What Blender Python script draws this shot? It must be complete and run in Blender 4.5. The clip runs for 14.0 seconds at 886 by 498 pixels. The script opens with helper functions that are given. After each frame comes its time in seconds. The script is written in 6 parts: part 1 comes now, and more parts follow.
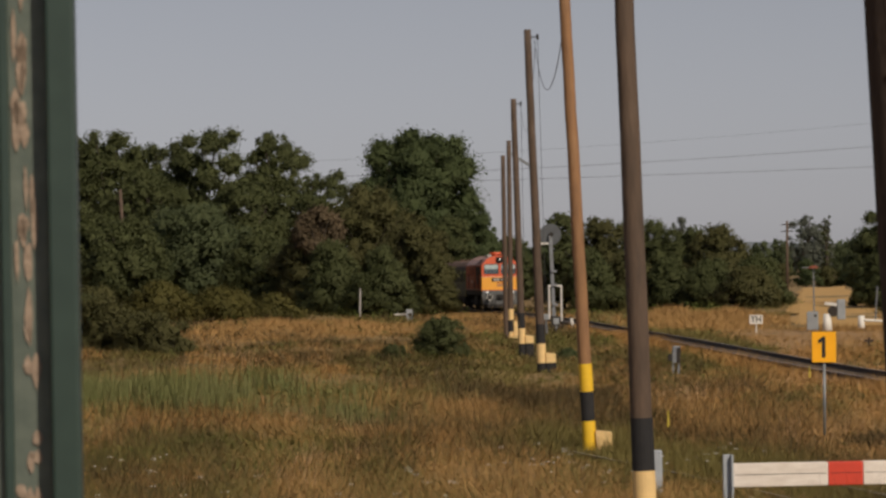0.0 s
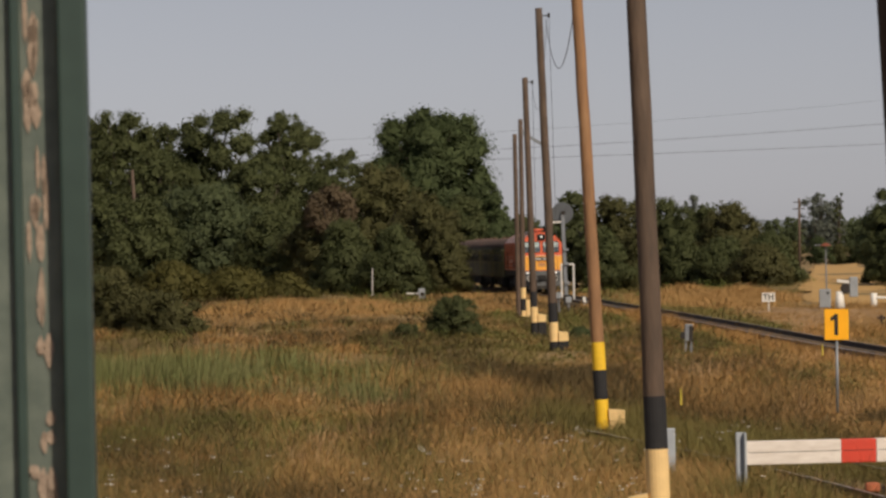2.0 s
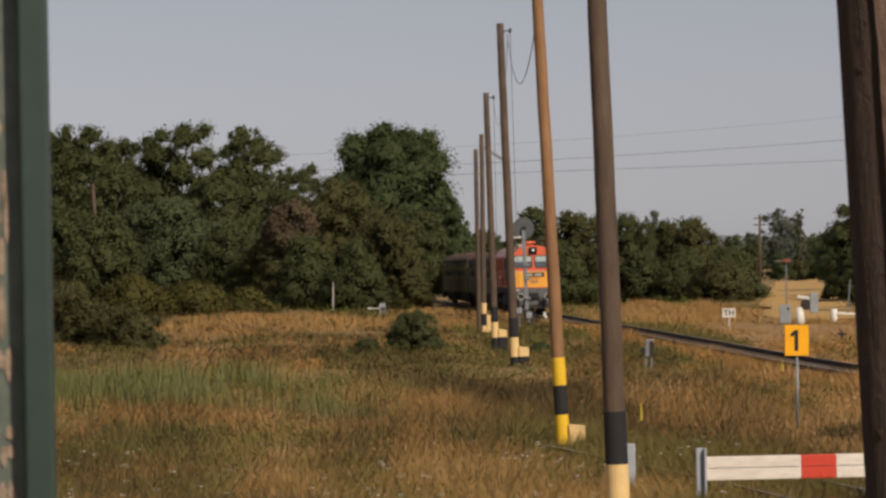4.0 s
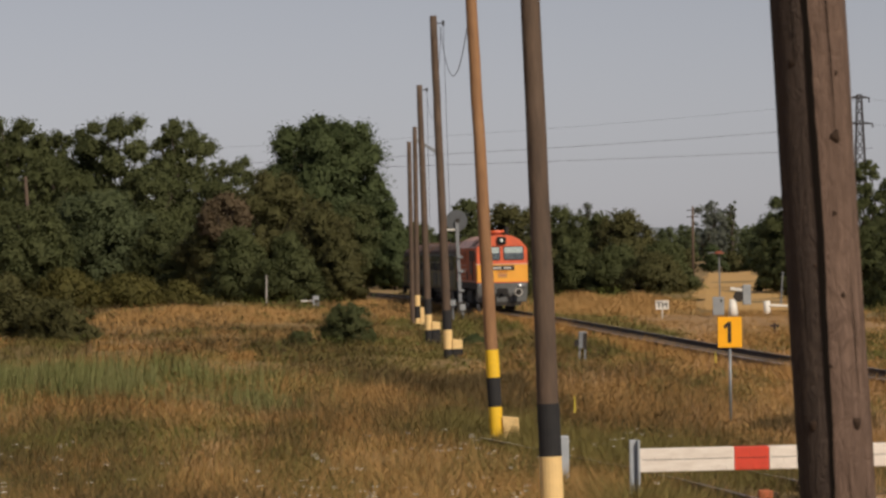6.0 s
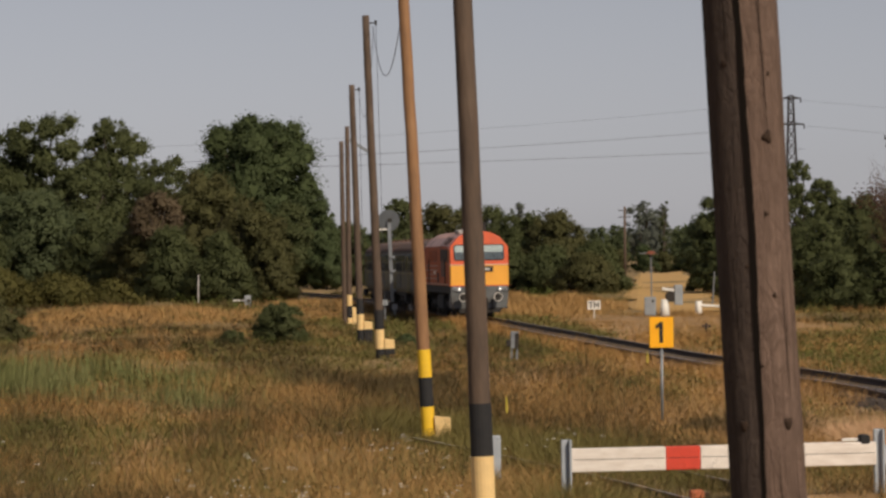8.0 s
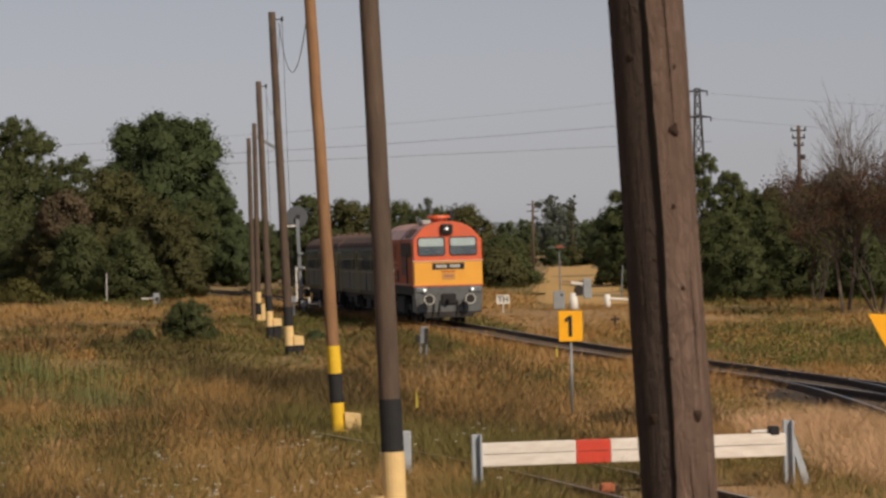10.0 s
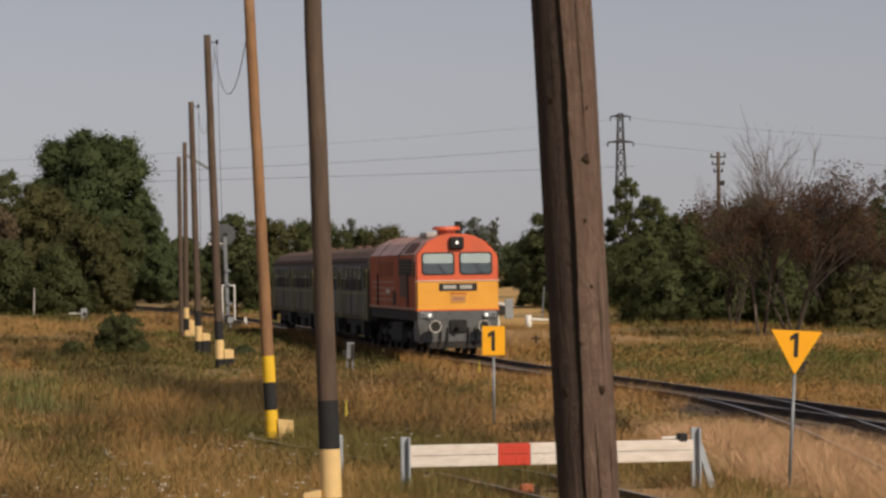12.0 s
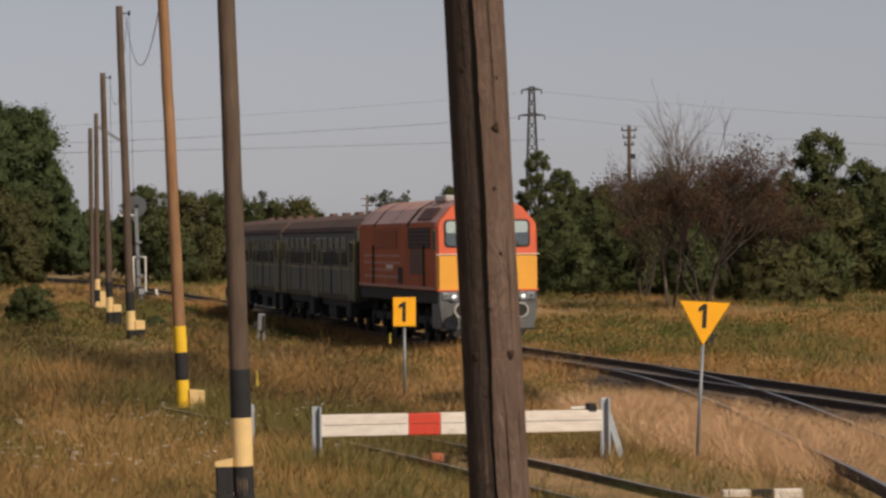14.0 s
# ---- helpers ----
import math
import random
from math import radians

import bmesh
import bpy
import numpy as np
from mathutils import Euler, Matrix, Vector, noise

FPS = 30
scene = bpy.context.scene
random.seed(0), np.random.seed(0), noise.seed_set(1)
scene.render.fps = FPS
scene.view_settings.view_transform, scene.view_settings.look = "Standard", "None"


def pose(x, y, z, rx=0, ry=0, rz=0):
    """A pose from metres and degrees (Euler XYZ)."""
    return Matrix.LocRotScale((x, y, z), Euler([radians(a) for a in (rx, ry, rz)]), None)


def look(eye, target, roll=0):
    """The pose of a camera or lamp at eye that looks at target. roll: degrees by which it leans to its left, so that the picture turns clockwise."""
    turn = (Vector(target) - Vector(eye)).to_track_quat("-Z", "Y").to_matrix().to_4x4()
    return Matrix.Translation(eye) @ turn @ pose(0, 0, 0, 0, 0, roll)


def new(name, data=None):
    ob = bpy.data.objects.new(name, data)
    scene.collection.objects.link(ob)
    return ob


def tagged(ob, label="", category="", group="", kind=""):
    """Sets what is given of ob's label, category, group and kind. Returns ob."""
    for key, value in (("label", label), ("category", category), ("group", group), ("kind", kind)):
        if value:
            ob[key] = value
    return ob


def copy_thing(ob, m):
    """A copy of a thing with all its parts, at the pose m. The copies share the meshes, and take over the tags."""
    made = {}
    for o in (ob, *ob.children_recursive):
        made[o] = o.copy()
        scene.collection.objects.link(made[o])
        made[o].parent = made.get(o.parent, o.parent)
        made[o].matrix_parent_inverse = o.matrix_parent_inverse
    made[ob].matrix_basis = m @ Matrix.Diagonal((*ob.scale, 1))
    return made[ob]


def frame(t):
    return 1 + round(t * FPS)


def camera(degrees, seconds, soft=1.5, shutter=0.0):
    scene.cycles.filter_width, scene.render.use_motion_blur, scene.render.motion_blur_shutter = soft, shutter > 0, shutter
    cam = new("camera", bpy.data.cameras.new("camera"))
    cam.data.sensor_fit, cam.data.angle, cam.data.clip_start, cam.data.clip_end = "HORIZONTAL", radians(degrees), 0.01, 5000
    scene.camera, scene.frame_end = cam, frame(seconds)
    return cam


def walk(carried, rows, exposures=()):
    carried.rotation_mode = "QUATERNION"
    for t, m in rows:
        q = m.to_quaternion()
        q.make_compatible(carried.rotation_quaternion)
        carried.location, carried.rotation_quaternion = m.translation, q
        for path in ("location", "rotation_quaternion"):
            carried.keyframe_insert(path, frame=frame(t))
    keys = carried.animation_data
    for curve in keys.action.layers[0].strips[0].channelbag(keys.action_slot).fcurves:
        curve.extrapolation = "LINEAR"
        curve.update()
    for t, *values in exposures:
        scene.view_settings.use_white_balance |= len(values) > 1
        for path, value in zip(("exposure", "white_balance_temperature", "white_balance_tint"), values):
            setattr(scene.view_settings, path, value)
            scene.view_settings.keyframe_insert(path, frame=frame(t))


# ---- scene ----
# ---------------------------------------------------------------- camera
cam = camera(13.69, 14.0, soft=2.7)
cam.data.dof.use_dof = True
cam.data.dof.focus_distance = 110.0
cam.data.dof.aperture_fstop = 15.0
walk(cam, [
    (0.0, pose(0.000, 0.000, 3.550, 90.3318, 0.8916, 0.0255)),
    (0.5, pose(0.000, 0.000, 3.550, 90.3037, 0.8575, 0.0919)),
    (1.0, pose(0.000, 0.000, 3.550, 90.1549, 0.9253, 0.2210)),
    (1.5, pose(0.000, 0.000, 3.550, 90.0735, 0.9322, 0.2864)),
    (2.0, pose(0.000, 0.000, 3.550, 90.0095, 1.1219, 0.2147)),
    (2.5, pose(0.000, 0.000, 3.550, 90.0971, 1.2601, 0.1478)),
    (3.0, pose(0.000, 0.000, 3.550, 90.2389, 1.2068, -0.0104)),
    (5.3, pose(0.000, 0.000, 3.550, 90.1693, 0.8944, -1.0315)),
    (5.5, pose(0.000, 0.000, 3.550, 90.1421, 0.9306, -1.1639)),
    (6.0, pose(0.000, 0.000, 3.550, 90.0943, 1.0508, -1.4279)),
    (6.5, pose(0.000, 0.000, 3.550, 90.0606, 0.9371, -1.5356)),
    (7.0, pose(0.000, 0.000, 3.550, 90.0820, 0.7780, -1.8570)),
    (7.5, pose(0.000, 0.000, 3.550, 90.0645, 0.9093, -2.1663)),
    (8.0, pose(0.000, 0.000, 3.550, 90.0733, 0.9664, -2.4816)),
    (8.5, pose(0.000, 0.000, 3.550, 90.0568, 1.0968, -2.7738)),
    (9.0, pose(0.000, 0.000, 3.550, 89.9760, 1.1913, -3.1707)),
    (9.2, pose(0.000, 0.000, 3.550, 89.9466, 1.2291, -3.3717)),
    (11.3, pose(0.000, 0.000, 3.550, 90.0508, 1.6918, -4.3122)),
    (11.5, pose(0.000, 0.000, 3.550, 90.0591, 1.4032, -4.4550)),
    (12.0, pose(-0.434, -3.739, 3.461, 90.2818, 0.7345, -5.1156)),
    (12.5, pose(-0.458, -3.919, 3.448, 90.2338, 0.3469, -5.3688)),
    (13.0, pose(-0.451, -3.915, 3.442, 90.2085, 0.2786, -5.7240)),
    (13.5, pose(-0.468, -4.073, 3.435, 89.9803, 0.4719, -6.0531)),
    (14.0, pose(-0.468, -4.076, 3.428, 89.8457, 0.5584, -6.4948)),
], exposures=((0.0, -0.2), (0.4, 0.0), (14.0, 0.0)))

# ---------------------------------------------------------------- light
SUN_EL, SUN_AZ = radians(39), radians(147)      # azimuth clockwise from +y
world = bpy.data.worlds.new("sky")
scene.world = world
world.use_nodes = True
wn = world.node_tree.nodes
wn.clear()
w_out = wn.new("ShaderNodeOutputWorld")
w_bg = wn.new("ShaderNodeBackground")
w_sky = wn.new("ShaderNodeTexSky")
w_sky.sky_type = "NISHITA"
w_sky.sun_disc = False
w_sky.sun_elevation = SUN_EL
w_sky.sun_rotation = SUN_AZ
w_sky.dust_density = 0.4
w_sky.air_density = 1.0
w_hsv = wn.new("ShaderNodeHueSaturation")
w_hsv.inputs["Saturation"].default_value = 0.25
w_hsv.inputs["Value"].default_value = 1.0
w_bg.inputs["Strength"].default_value = 0.0535
world.node_tree.links.new(w_sky.outputs[0], w_hsv.inputs["Color"])
w_tint = wn.new("ShaderNodeMix")
w_tint.data_type, w_tint.blend_type = "RGBA", "MULTIPLY"
w_tint.inputs[0].default_value = 1.0
w_tint.inputs[7].default_value = (0.99, 0.985, 1.10, 1)
world.node_tree.links.new(w_hsv.outputs[0], w_tint.inputs[6])
world.node_tree.links.new(w_tint.outputs[2], w_bg.inputs[0])
world.node_tree.links.new(w_bg.outputs[0], w_out.inputs[0])
sun_data = bpy.data.lights.new("sun", "SUN")
sun_data.energy = 3.9
sun_data.angle = radians(0.6)
sun_data.color = (1.0, 0.86, 0.68)
sun = new("sun", sun_data)
sun_dir = Vector((math.sin(SUN_AZ) * math.cos(SUN_EL), math.cos(SUN_AZ) * math.cos(SUN_EL), math.sin(SUN_EL)))
sun.matrix_world = look((60, -60, 60), Vector((60, -60, 60)) - sun_dir)


# ---------------------------------------------------------------- materials
def mat(name, c1, c2=None, scale=3.0, rough=0.7, metal=0.0, bump=0.0, bscale=30.0, c3=None, scale3=0.5, stretch=(1, 1, 1),
        random=0.0, island=False, amount3=0.5, coat=0.0):
    """Two-scale noise between c1 and c2, with patches of c3, a random shift per object or per piece, and a bump."""
    m = bpy.data.materials.new(name)
    m.use_nodes = True
    nt = m.node_tree
    N, L = nt.nodes, nt.links
    bsdf = N["Principled BSDF"]
    bsdf.inputs["Roughness"].default_value = rough
    bsdf.inputs["Metallic"].default_value = metal
    bsdf.inputs["Coat Weight"].default_value = coat
    tc = N.new("ShaderNodeTexCoord")
    mp = N.new("ShaderNodeMapping")
    mp.inputs["Scale"].default_value = stretch
    L.new(tc.outputs["Object"], mp.inputs["Vector"])

    def noise_tex(s, detail=6.0):
        n = N.new("ShaderNodeTexNoise")
        n.inputs["Scale"].default_value = s
        n.inputs["Detail"].default_value = detail
        n.inputs["Roughness"].default_value = 0.62
        L.new(mp.outputs[0], n.inputs["Vector"])
        return n

    def ramp(src, lo, hi):
        r = N.new("ShaderNodeMapRange")
        r.inputs["From Min"].default_value = lo
        r.inputs["From Max"].default_value = hi
        L.new(src, r.inputs["Value"])
        return r.outputs[0]

    def mix(fac, a, b):
        x = N.new("ShaderNodeMix")
        x.data_type = "RGBA"
        L.new(fac, x.inputs[0])
        for sock, val in ((x.inputs[6], a), (x.inputs[7], b)):
            if isinstance(val, tuple):
                sock.default_value = (*val, 1)
            else:
                L.new(val, sock)
        return x.outputs[2]

    col = c1
    if c2:
        col = mix(ramp(noise_tex(scale).outputs["Fac"], 0.3, 0.7), c1, c2)
    if c3:
        w = 0.5 * (1 - amount3)
        col = mix(ramp(noise_tex(scale3).outputs["Fac"], 0.3 + w, 0.5 + w), col, c3)
    if random or island:
        src = N.new("ShaderNodeNewGeometry").outputs["Random Per Island"] if island else N.new("ShaderNodeObjectInfo").outputs["Random"]
        hs = N.new("ShaderNodeHueSaturation")
        r = N.new("ShaderNodeMapRange")
        r.inputs["To Min"].default_value = 1 - random
        r.inputs["To Max"].default_value = 1 + random
        L.new(src, r.inputs["Value"])
        L.new(r.outputs[0], hs.inputs["Value"])
        if isinstance(col, tuple):
            hs.inputs["Color"].default_value = (*col, 1)
        else:
            L.new(col, hs.inputs["Color"])
        col = hs.outputs[0]
    if isinstance(col, tuple):
        bsdf.inputs["Base Color"].default_value = (*col, 1)
    else:
        L.new(col, bsdf.inputs["Base Color"])
    if bump:
        b = N.new("ShaderNodeBump")
        b.inputs["Strength"].default_value = bump
        b.inputs["Distance"].default_value = 0.02
        L.new(noise_tex(bscale).outputs["Fac"], b.inputs["Height"])
        L.new(b.outputs[0], bsdf.inputs["Normal"])
    return m


def leafy(name, c1, c2, c3, scale=0.35, random=0.10):
    """Foliage or grass: colour by patches and by leaf, with some light passing through."""
    m = mat(name, c1, c2, scale=scale, rough=0.75, c3=c3, scale3=scale * 0.4, random=random, island=True)
    nt = m.node_tree
    bsdf = nt.nodes["Principled BSDF"]
    bsdf.inputs["Specular IOR Level"].default_value = 0.25
    tr = nt.nodes.new("ShaderNodeBsdfTranslucent")
    src = bsdf.inputs["Base Color"].links[0].from_socket
    nt.links.new(src, tr.inputs["Color"])
    mx = nt.nodes.new("ShaderNodeMixShader")
    mx.inputs[0].default_value = 0.50 if name.startswith("leaf") else 0.25
    nt.links.new(bsdf.outputs[0], mx.inputs[1])
    nt.links.new(tr.outputs[0], mx.inputs[2])
    nt.links.new(mx.outputs[0], nt.nodes["Material Output"].inputs["Surface"])
    return m


M = {
    "ground": mat("ground", (0.29, 0.185, 0.072), (0.17, 0.12, 0.048), scale=0.35, rough=0.95, bump=0.6, bscale=4, c3=(0.10, 0.095, 0.036), scale3=0.05),
    "stubble": mat("stubble", (0.50, 0.31, 0.105), (0.38, 0.225, 0.075), scale=0.6, rough=0.95, bump=0.4, bscale=6),
    "dirt": mat("dirt", (0.40, 0.24, 0.105), (0.23, 0.14, 0.062), scale=0.8, rough=0.95, bump=0.6, bscale=14, c3=(0.12, 0.095, 0.04), scale3=0.35),
    "ballast": mat("ballast", (0.080, 0.056, 0.038), (0.042, 0.031, 0.024), scale=7, rough=0.95, bump=1.0, bscale=16, c3=(0.11, 0.08, 0.055), scale3=0.8),
    "sleeper": mat("sleeper", (0.06, 0.042, 0.03), (0.10, 0.075, 0.055), scale=5, rough=0.9, bump=0.5, random=0.3),
    "rail_side": mat("rail_side", (0.075, 0.042, 0.028), (0.045, 0.03, 0.022), scale=6, rough=0.8, metal=0.2),
    "rail_top": mat("rail_top", (0.42, 0.40, 0.39), (0.30, 0.28, 0.27), scale=4, rough=0.35, metal=0.9),
    "wood_dark": mat("wood_dark", (0.115, 0.076, 0.052), (0.062, 0.043, 0.032), scale=7, rough=0.85, bump=0.7, bscale=22, stretch=(1, 1, 0.2), c3=(0.16, 0.115, 0.085), scale3=2.2),
    "wood_warm": mat("wood_warm", (0.31, 0.165, 0.075), (0.19, 0.10, 0.05), scale=7, rough=0.8, bump=0.6, bscale=22, stretch=(1, 1, 0.2), c3=(0.36, 0.22, 0.12), scale3=2),
    "crack": mat("crack", (0.008, 0.006, 0.005), rough=1.0),
    "knot": mat("knot", (0.055, 0.036, 0.026), (0.03, 0.02, 0.015), scale=20, rough=0.9),
    "black_paint": mat("black_paint", (0.011, 0.011, 0.013), (0.02, 0.019, 0.02), scale=6, rough=0.85, bump=0.2),
    "cream_paint": mat("cream_paint", (0.80, 0.56, 0.25), (0.66, 0.46, 0.21), scale=5, rough=0.7, bump=0.2, c3=(0.5, 0.36, 0.2), scale3=3, amount3=0.25),
    "yellow_paint": mat("yellow_paint", (0.82, 0.52, 0.02), (0.68, 0.41, 0.02), scale=5, rough=0.65, bump=0.2),
    "white_paint": mat("white_paint", (0.78, 0.72, 0.66), (0.60, 0.53, 0.47), scale=3, rough=0.7, bump=0.25, stretch=(1, 4, 4), c3=(0.42, 0.35, 0.28), scale3=2.5, amount3=0.22),
    "red_paint": mat("red_paint", (0.62, 0.05, 0.022), (0.50, 0.045, 0.022), scale=4, rough=0.65, bump=0.2),
    "orange_faded": mat("orange_faded", (0.50, 0.14, 0.06), (0.38, 0.12, 0.06), scale=9, rough=0.8),
    "sign_yellow": mat("sign_yellow", (0.98, 0.46, 0.006), (0.90, 0.41, 0.006), scale=4, rough=0.5),
    "sign_white": mat("sign_white", (0.72, 0.70, 0.66), (0.6, 0.58, 0.54), scale=4, rough=0.6),
    "plate_white": mat("plate_white", (0.50, 0.49, 0.46), (0.34, 0.33, 0.31), scale=14, rough=0.6),
    "disc_pale": mat("disc_pale", (0.50, 0.48, 0.46), (0.34, 0.32, 0.31), scale=4, rough=0.6),
    "dark_bark": mat("dark_bark", (0.050, 0.036, 0.028), (0.030, 0.023, 0.019), scale=5, rough=0.95, bump=0.4),
    "hood_red": mat("hood_red", (0.24, 0.06, 0.03), (0.17, 0.05, 0.03), scale=5, rough=0.7),
    "sign_black": mat("sign_black", (0.015, 0.013, 0.012), rough=0.6),
    "steel": mat("steel", (0.27, 0.29, 0.31), (0.19, 0.20, 0.22), scale=6, rough=0.55, metal=0.5, c3=(0.20, 0.13, 0.09), scale3=5, amount3=0.2),
    "steel_blue": mat("steel_blue", (0.40, 0.43, 0.47), (0.31, 0.34, 0.38), scale=5, rough=0.6, metal=0.2, c3=(0.17, 0.11, 0.07), scale3=6, amount3=0.2),
    "disc_grey": mat("disc_grey", (0.085, 0.095, 0.105), (0.065, 0.07, 0.08), scale=3, rough=0.6),
    "cabinet_grey": mat("cabinet_grey", (0.30, 0.32, 0.34), (0.22, 0.24, 0.26), scale=3, rough=0.6),
    "dark_iron": mat("dark_iron", (0.022, 0.021, 0.02), (0.045, 0.036, 0.03), scale=8, rough=0.75, metal=0.3),
    "wire": mat("wire", (0.07, 0.07, 0.075), rough=0.6, metal=0.4),
    "lattice": mat("lattice", (0.035, 0.033, 0.034), (0.055, 0.045, 0.042), scale=2, rough=0.7, metal=0.4),
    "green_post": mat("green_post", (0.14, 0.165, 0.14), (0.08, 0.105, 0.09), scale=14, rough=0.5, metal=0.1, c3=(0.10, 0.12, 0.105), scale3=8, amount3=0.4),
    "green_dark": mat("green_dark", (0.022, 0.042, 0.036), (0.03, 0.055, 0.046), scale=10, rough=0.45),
    "flaked": mat("flaked", (0.40, 0.31, 0.24), (0.22, 0.165, 0.125), scale=50, rough=0.85, bump=0.4),
    # train
    "loco_yellow": mat("loco_yellow", (0.86, 0.41, 0.055), (0.78, 0.36, 0.05), scale=1.5, rough=0.42, coat=0.2),
    "loco_red": mat("loco_red", (0.66, 0.105, 0.028), (0.56, 0.09, 0.026), scale=1.3, rough=0.42, c3=(0.42, 0.085, 0.035), scale3=0.9, coat=0.2),
    # the cab's orange-red, dirtier, and darkened for the shaded flank
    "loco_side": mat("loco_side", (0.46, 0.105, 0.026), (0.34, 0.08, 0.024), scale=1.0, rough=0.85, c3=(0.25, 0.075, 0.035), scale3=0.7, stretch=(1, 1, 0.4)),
    # roof colour lightened for the sky glancing off its slopes
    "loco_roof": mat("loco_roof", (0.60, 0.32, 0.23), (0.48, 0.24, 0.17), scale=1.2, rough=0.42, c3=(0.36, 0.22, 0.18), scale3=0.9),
    "loco_grey": mat("loco_grey", (0.125, 0.130, 0.132), (0.085, 0.088, 0.090), scale=2.6, rough=0.65, c3=(0.050, 0.043, 0.037), scale3=1.8, amount3=0.6),
    "loco_trim": mat("loco_trim", (0.72, 0.60, 0.50), (0.6, 0.48, 0.4), scale=3, rough=0.5),
    "loco_stripe": mat("loco_stripe", (0.42, 0.20, 0.13), (0.33, 0.13, 0.075), scale=1.5, rough=0.6),
    "loco_grille": mat("loco_grille", (0.12, 0.04, 0.024), (0.08, 0.03, 0.02), scale=5, rough=0.7),
    "maker_plate": mat("maker_plate", (0.62, 0.30, 0.07), (0.5, 0.25, 0.08), scale=8, rough=0.5),
    "rubber": mat("rubber", (0.012, 0.011, 0.011), (0.021, 0.019, 0.018), scale=6, rough=0.85),
    "blind": mat("blind", (0.84, 0.83, 0.80), (0.76, 0.75, 0.73), scale=2, rough=0.7),
    "cab_dark": mat("cab_dark", (0.13, 0.135, 0.14), (0.07, 0.072, 0.075), scale=2, rough=0.6),
    "coach_lower": mat("coach_lower", (0.044, 0.049, 0.034), (0.031, 0.035, 0.025), scale=0.8, rough=0.6, c3=(0.08, 0.072, 0.048), scale3=1.2, amount3=0.4),
    "coach_upper": mat("coach_upper", (0.030, 0.034, 0.033), (0.022, 0.025, 0.025), scale=0.9, rough=0.6),
    "coach_roof": mat("coach_roof", (0.13, 0.070, 0.050), (0.085, 0.052, 0.040), scale=0.7, rough=0.9, c3=(0.045, 0.034, 0.030), scale3=0.22, amount3=0.45),
    "coach_yellow": mat("coach_yellow", (0.26, 0.23, 0.075), (0.17, 0.15, 0.055), scale=2, rough=0.6),
    "window_dark": mat("window_dark", (0.02, 0.023, 0.026), (0.035, 0.038, 0.042), scale=1.5, rough=0.12),
    # upper coach panes, greyed for the sky they reflect
    "window_pale": mat("window_pale", (0.042, 0.048, 0.051), (0.028, 0.032, 0.036), scale=1.5, rough=0.25),
    # plants
    "leaf_dark": leafy("leaf_dark", (0.090, 0.106, 0.043), (0.125, 0.140, 0.059), (0.066, 0.079, 0.035)),
    "leaf_olive": leafy("leaf_olive", (0.104, 0.104, 0.041), (0.136, 0.130, 0.054), (0.072, 0.077, 0.033)),
    "leaf_green": leafy("leaf_green", (0.084, 0.112, 0.048), (0.112, 0.140, 0.060), (0.060, 0.083, 0.038)),
    "leaf_grey": leafy("leaf_grey", (0.096, 0.120, 0.058), (0.130, 0.154, 0.074), (0.072, 0.094, 0.046)),
    "leaf_brown": leafy("leaf_brown", (0.165, 0.130, 0.080), (0.20, 0.150, 0.095), (0.115, 0.100, 0.058)),
    # paler, greyer leaf with the distance haze mixed into its colour
    "leaf_hazed": leafy("leaf_hazed", (0.138, 0.156, 0.126), (0.174, 0.192, 0.162), (0.108, 0.126, 0.102)),
    "leaf_yellow": leafy("leaf_yellow", (0.117, 0.112, 0.034), (0.154, 0.136, 0.042), (0.080, 0.084, 0.028)),
    "leaf_rust": leafy("leaf_rust", (0.105, 0.062, 0.042), (0.14, 0.082, 0.052), (0.075, 0.05, 0.036)),
    "bark": mat("bark", (0.09, 0.07, 0.052), (0.055, 0.043, 0.034), scale=4, rough=0.9, bump=0.5),
    "dead_bark": mat("dead_bark", (0.15, 0.115, 0.095), (0.10, 0.076, 0.06), scale=4, rough=0.9),
    "grass_dry": leafy("grass_dry", (0.52, 0.30, 0.105), (0.36, 0.19, 0.066), (0.20, 0.125, 0.047), scale=0.9, random=0.16),
    "grass_gold": leafy("grass_gold", (0.53, 0.335, 0.14), (0.41, 0.235, 0.085), (0.27, 0.165, 0.065), scale=0.9, random=0.16),
    "grass_straw": leafy("grass_straw", (0.80, 0.54, 0.33), (0.68, 0.43, 0.25), (0.50, 0.31, 0.17), scale=0.9, random=0.16),
    "grass_olive": leafy("grass_olive", (0.165, 0.142, 0.046), (0.225, 0.185, 0.060), (0.105, 0.100, 0.036), scale=0.9, random=0.16),
    "grass_reed": leafy("grass_reed", (0.130, 0.150, 0.045), (0.25, 0.245, 0.105), (0.080, 0.105, 0.030), scale=0.9, random=0.16),
    "grass_green": leafy("grass_green", (0.10, 0.135, 0.03), (0.15, 0.165, 0.04), (0.07, 0.095, 0.025), scale=0.9, random=0.16),
    "grass_shade": leafy("grass_shade", (0.085, 0.065, 0.03), (0.12, 0.085, 0.035), (0.06, 0.055, 0.025), scale=0.9, random=0.16),
    "flower": mat("flower", (0.75, 0.72, 0.66), rough=0.8),
    "flower_yellow": mat("flower_yellow", (0.62, 0.5, 0.06), rough=0.8),
    # blue distance haze put into the hill's colour
    "hill": mat("hill", (0.16, 0.18, 0.20), (0.13, 0.15, 0.165), scale=0.004, rough=1.0),
}


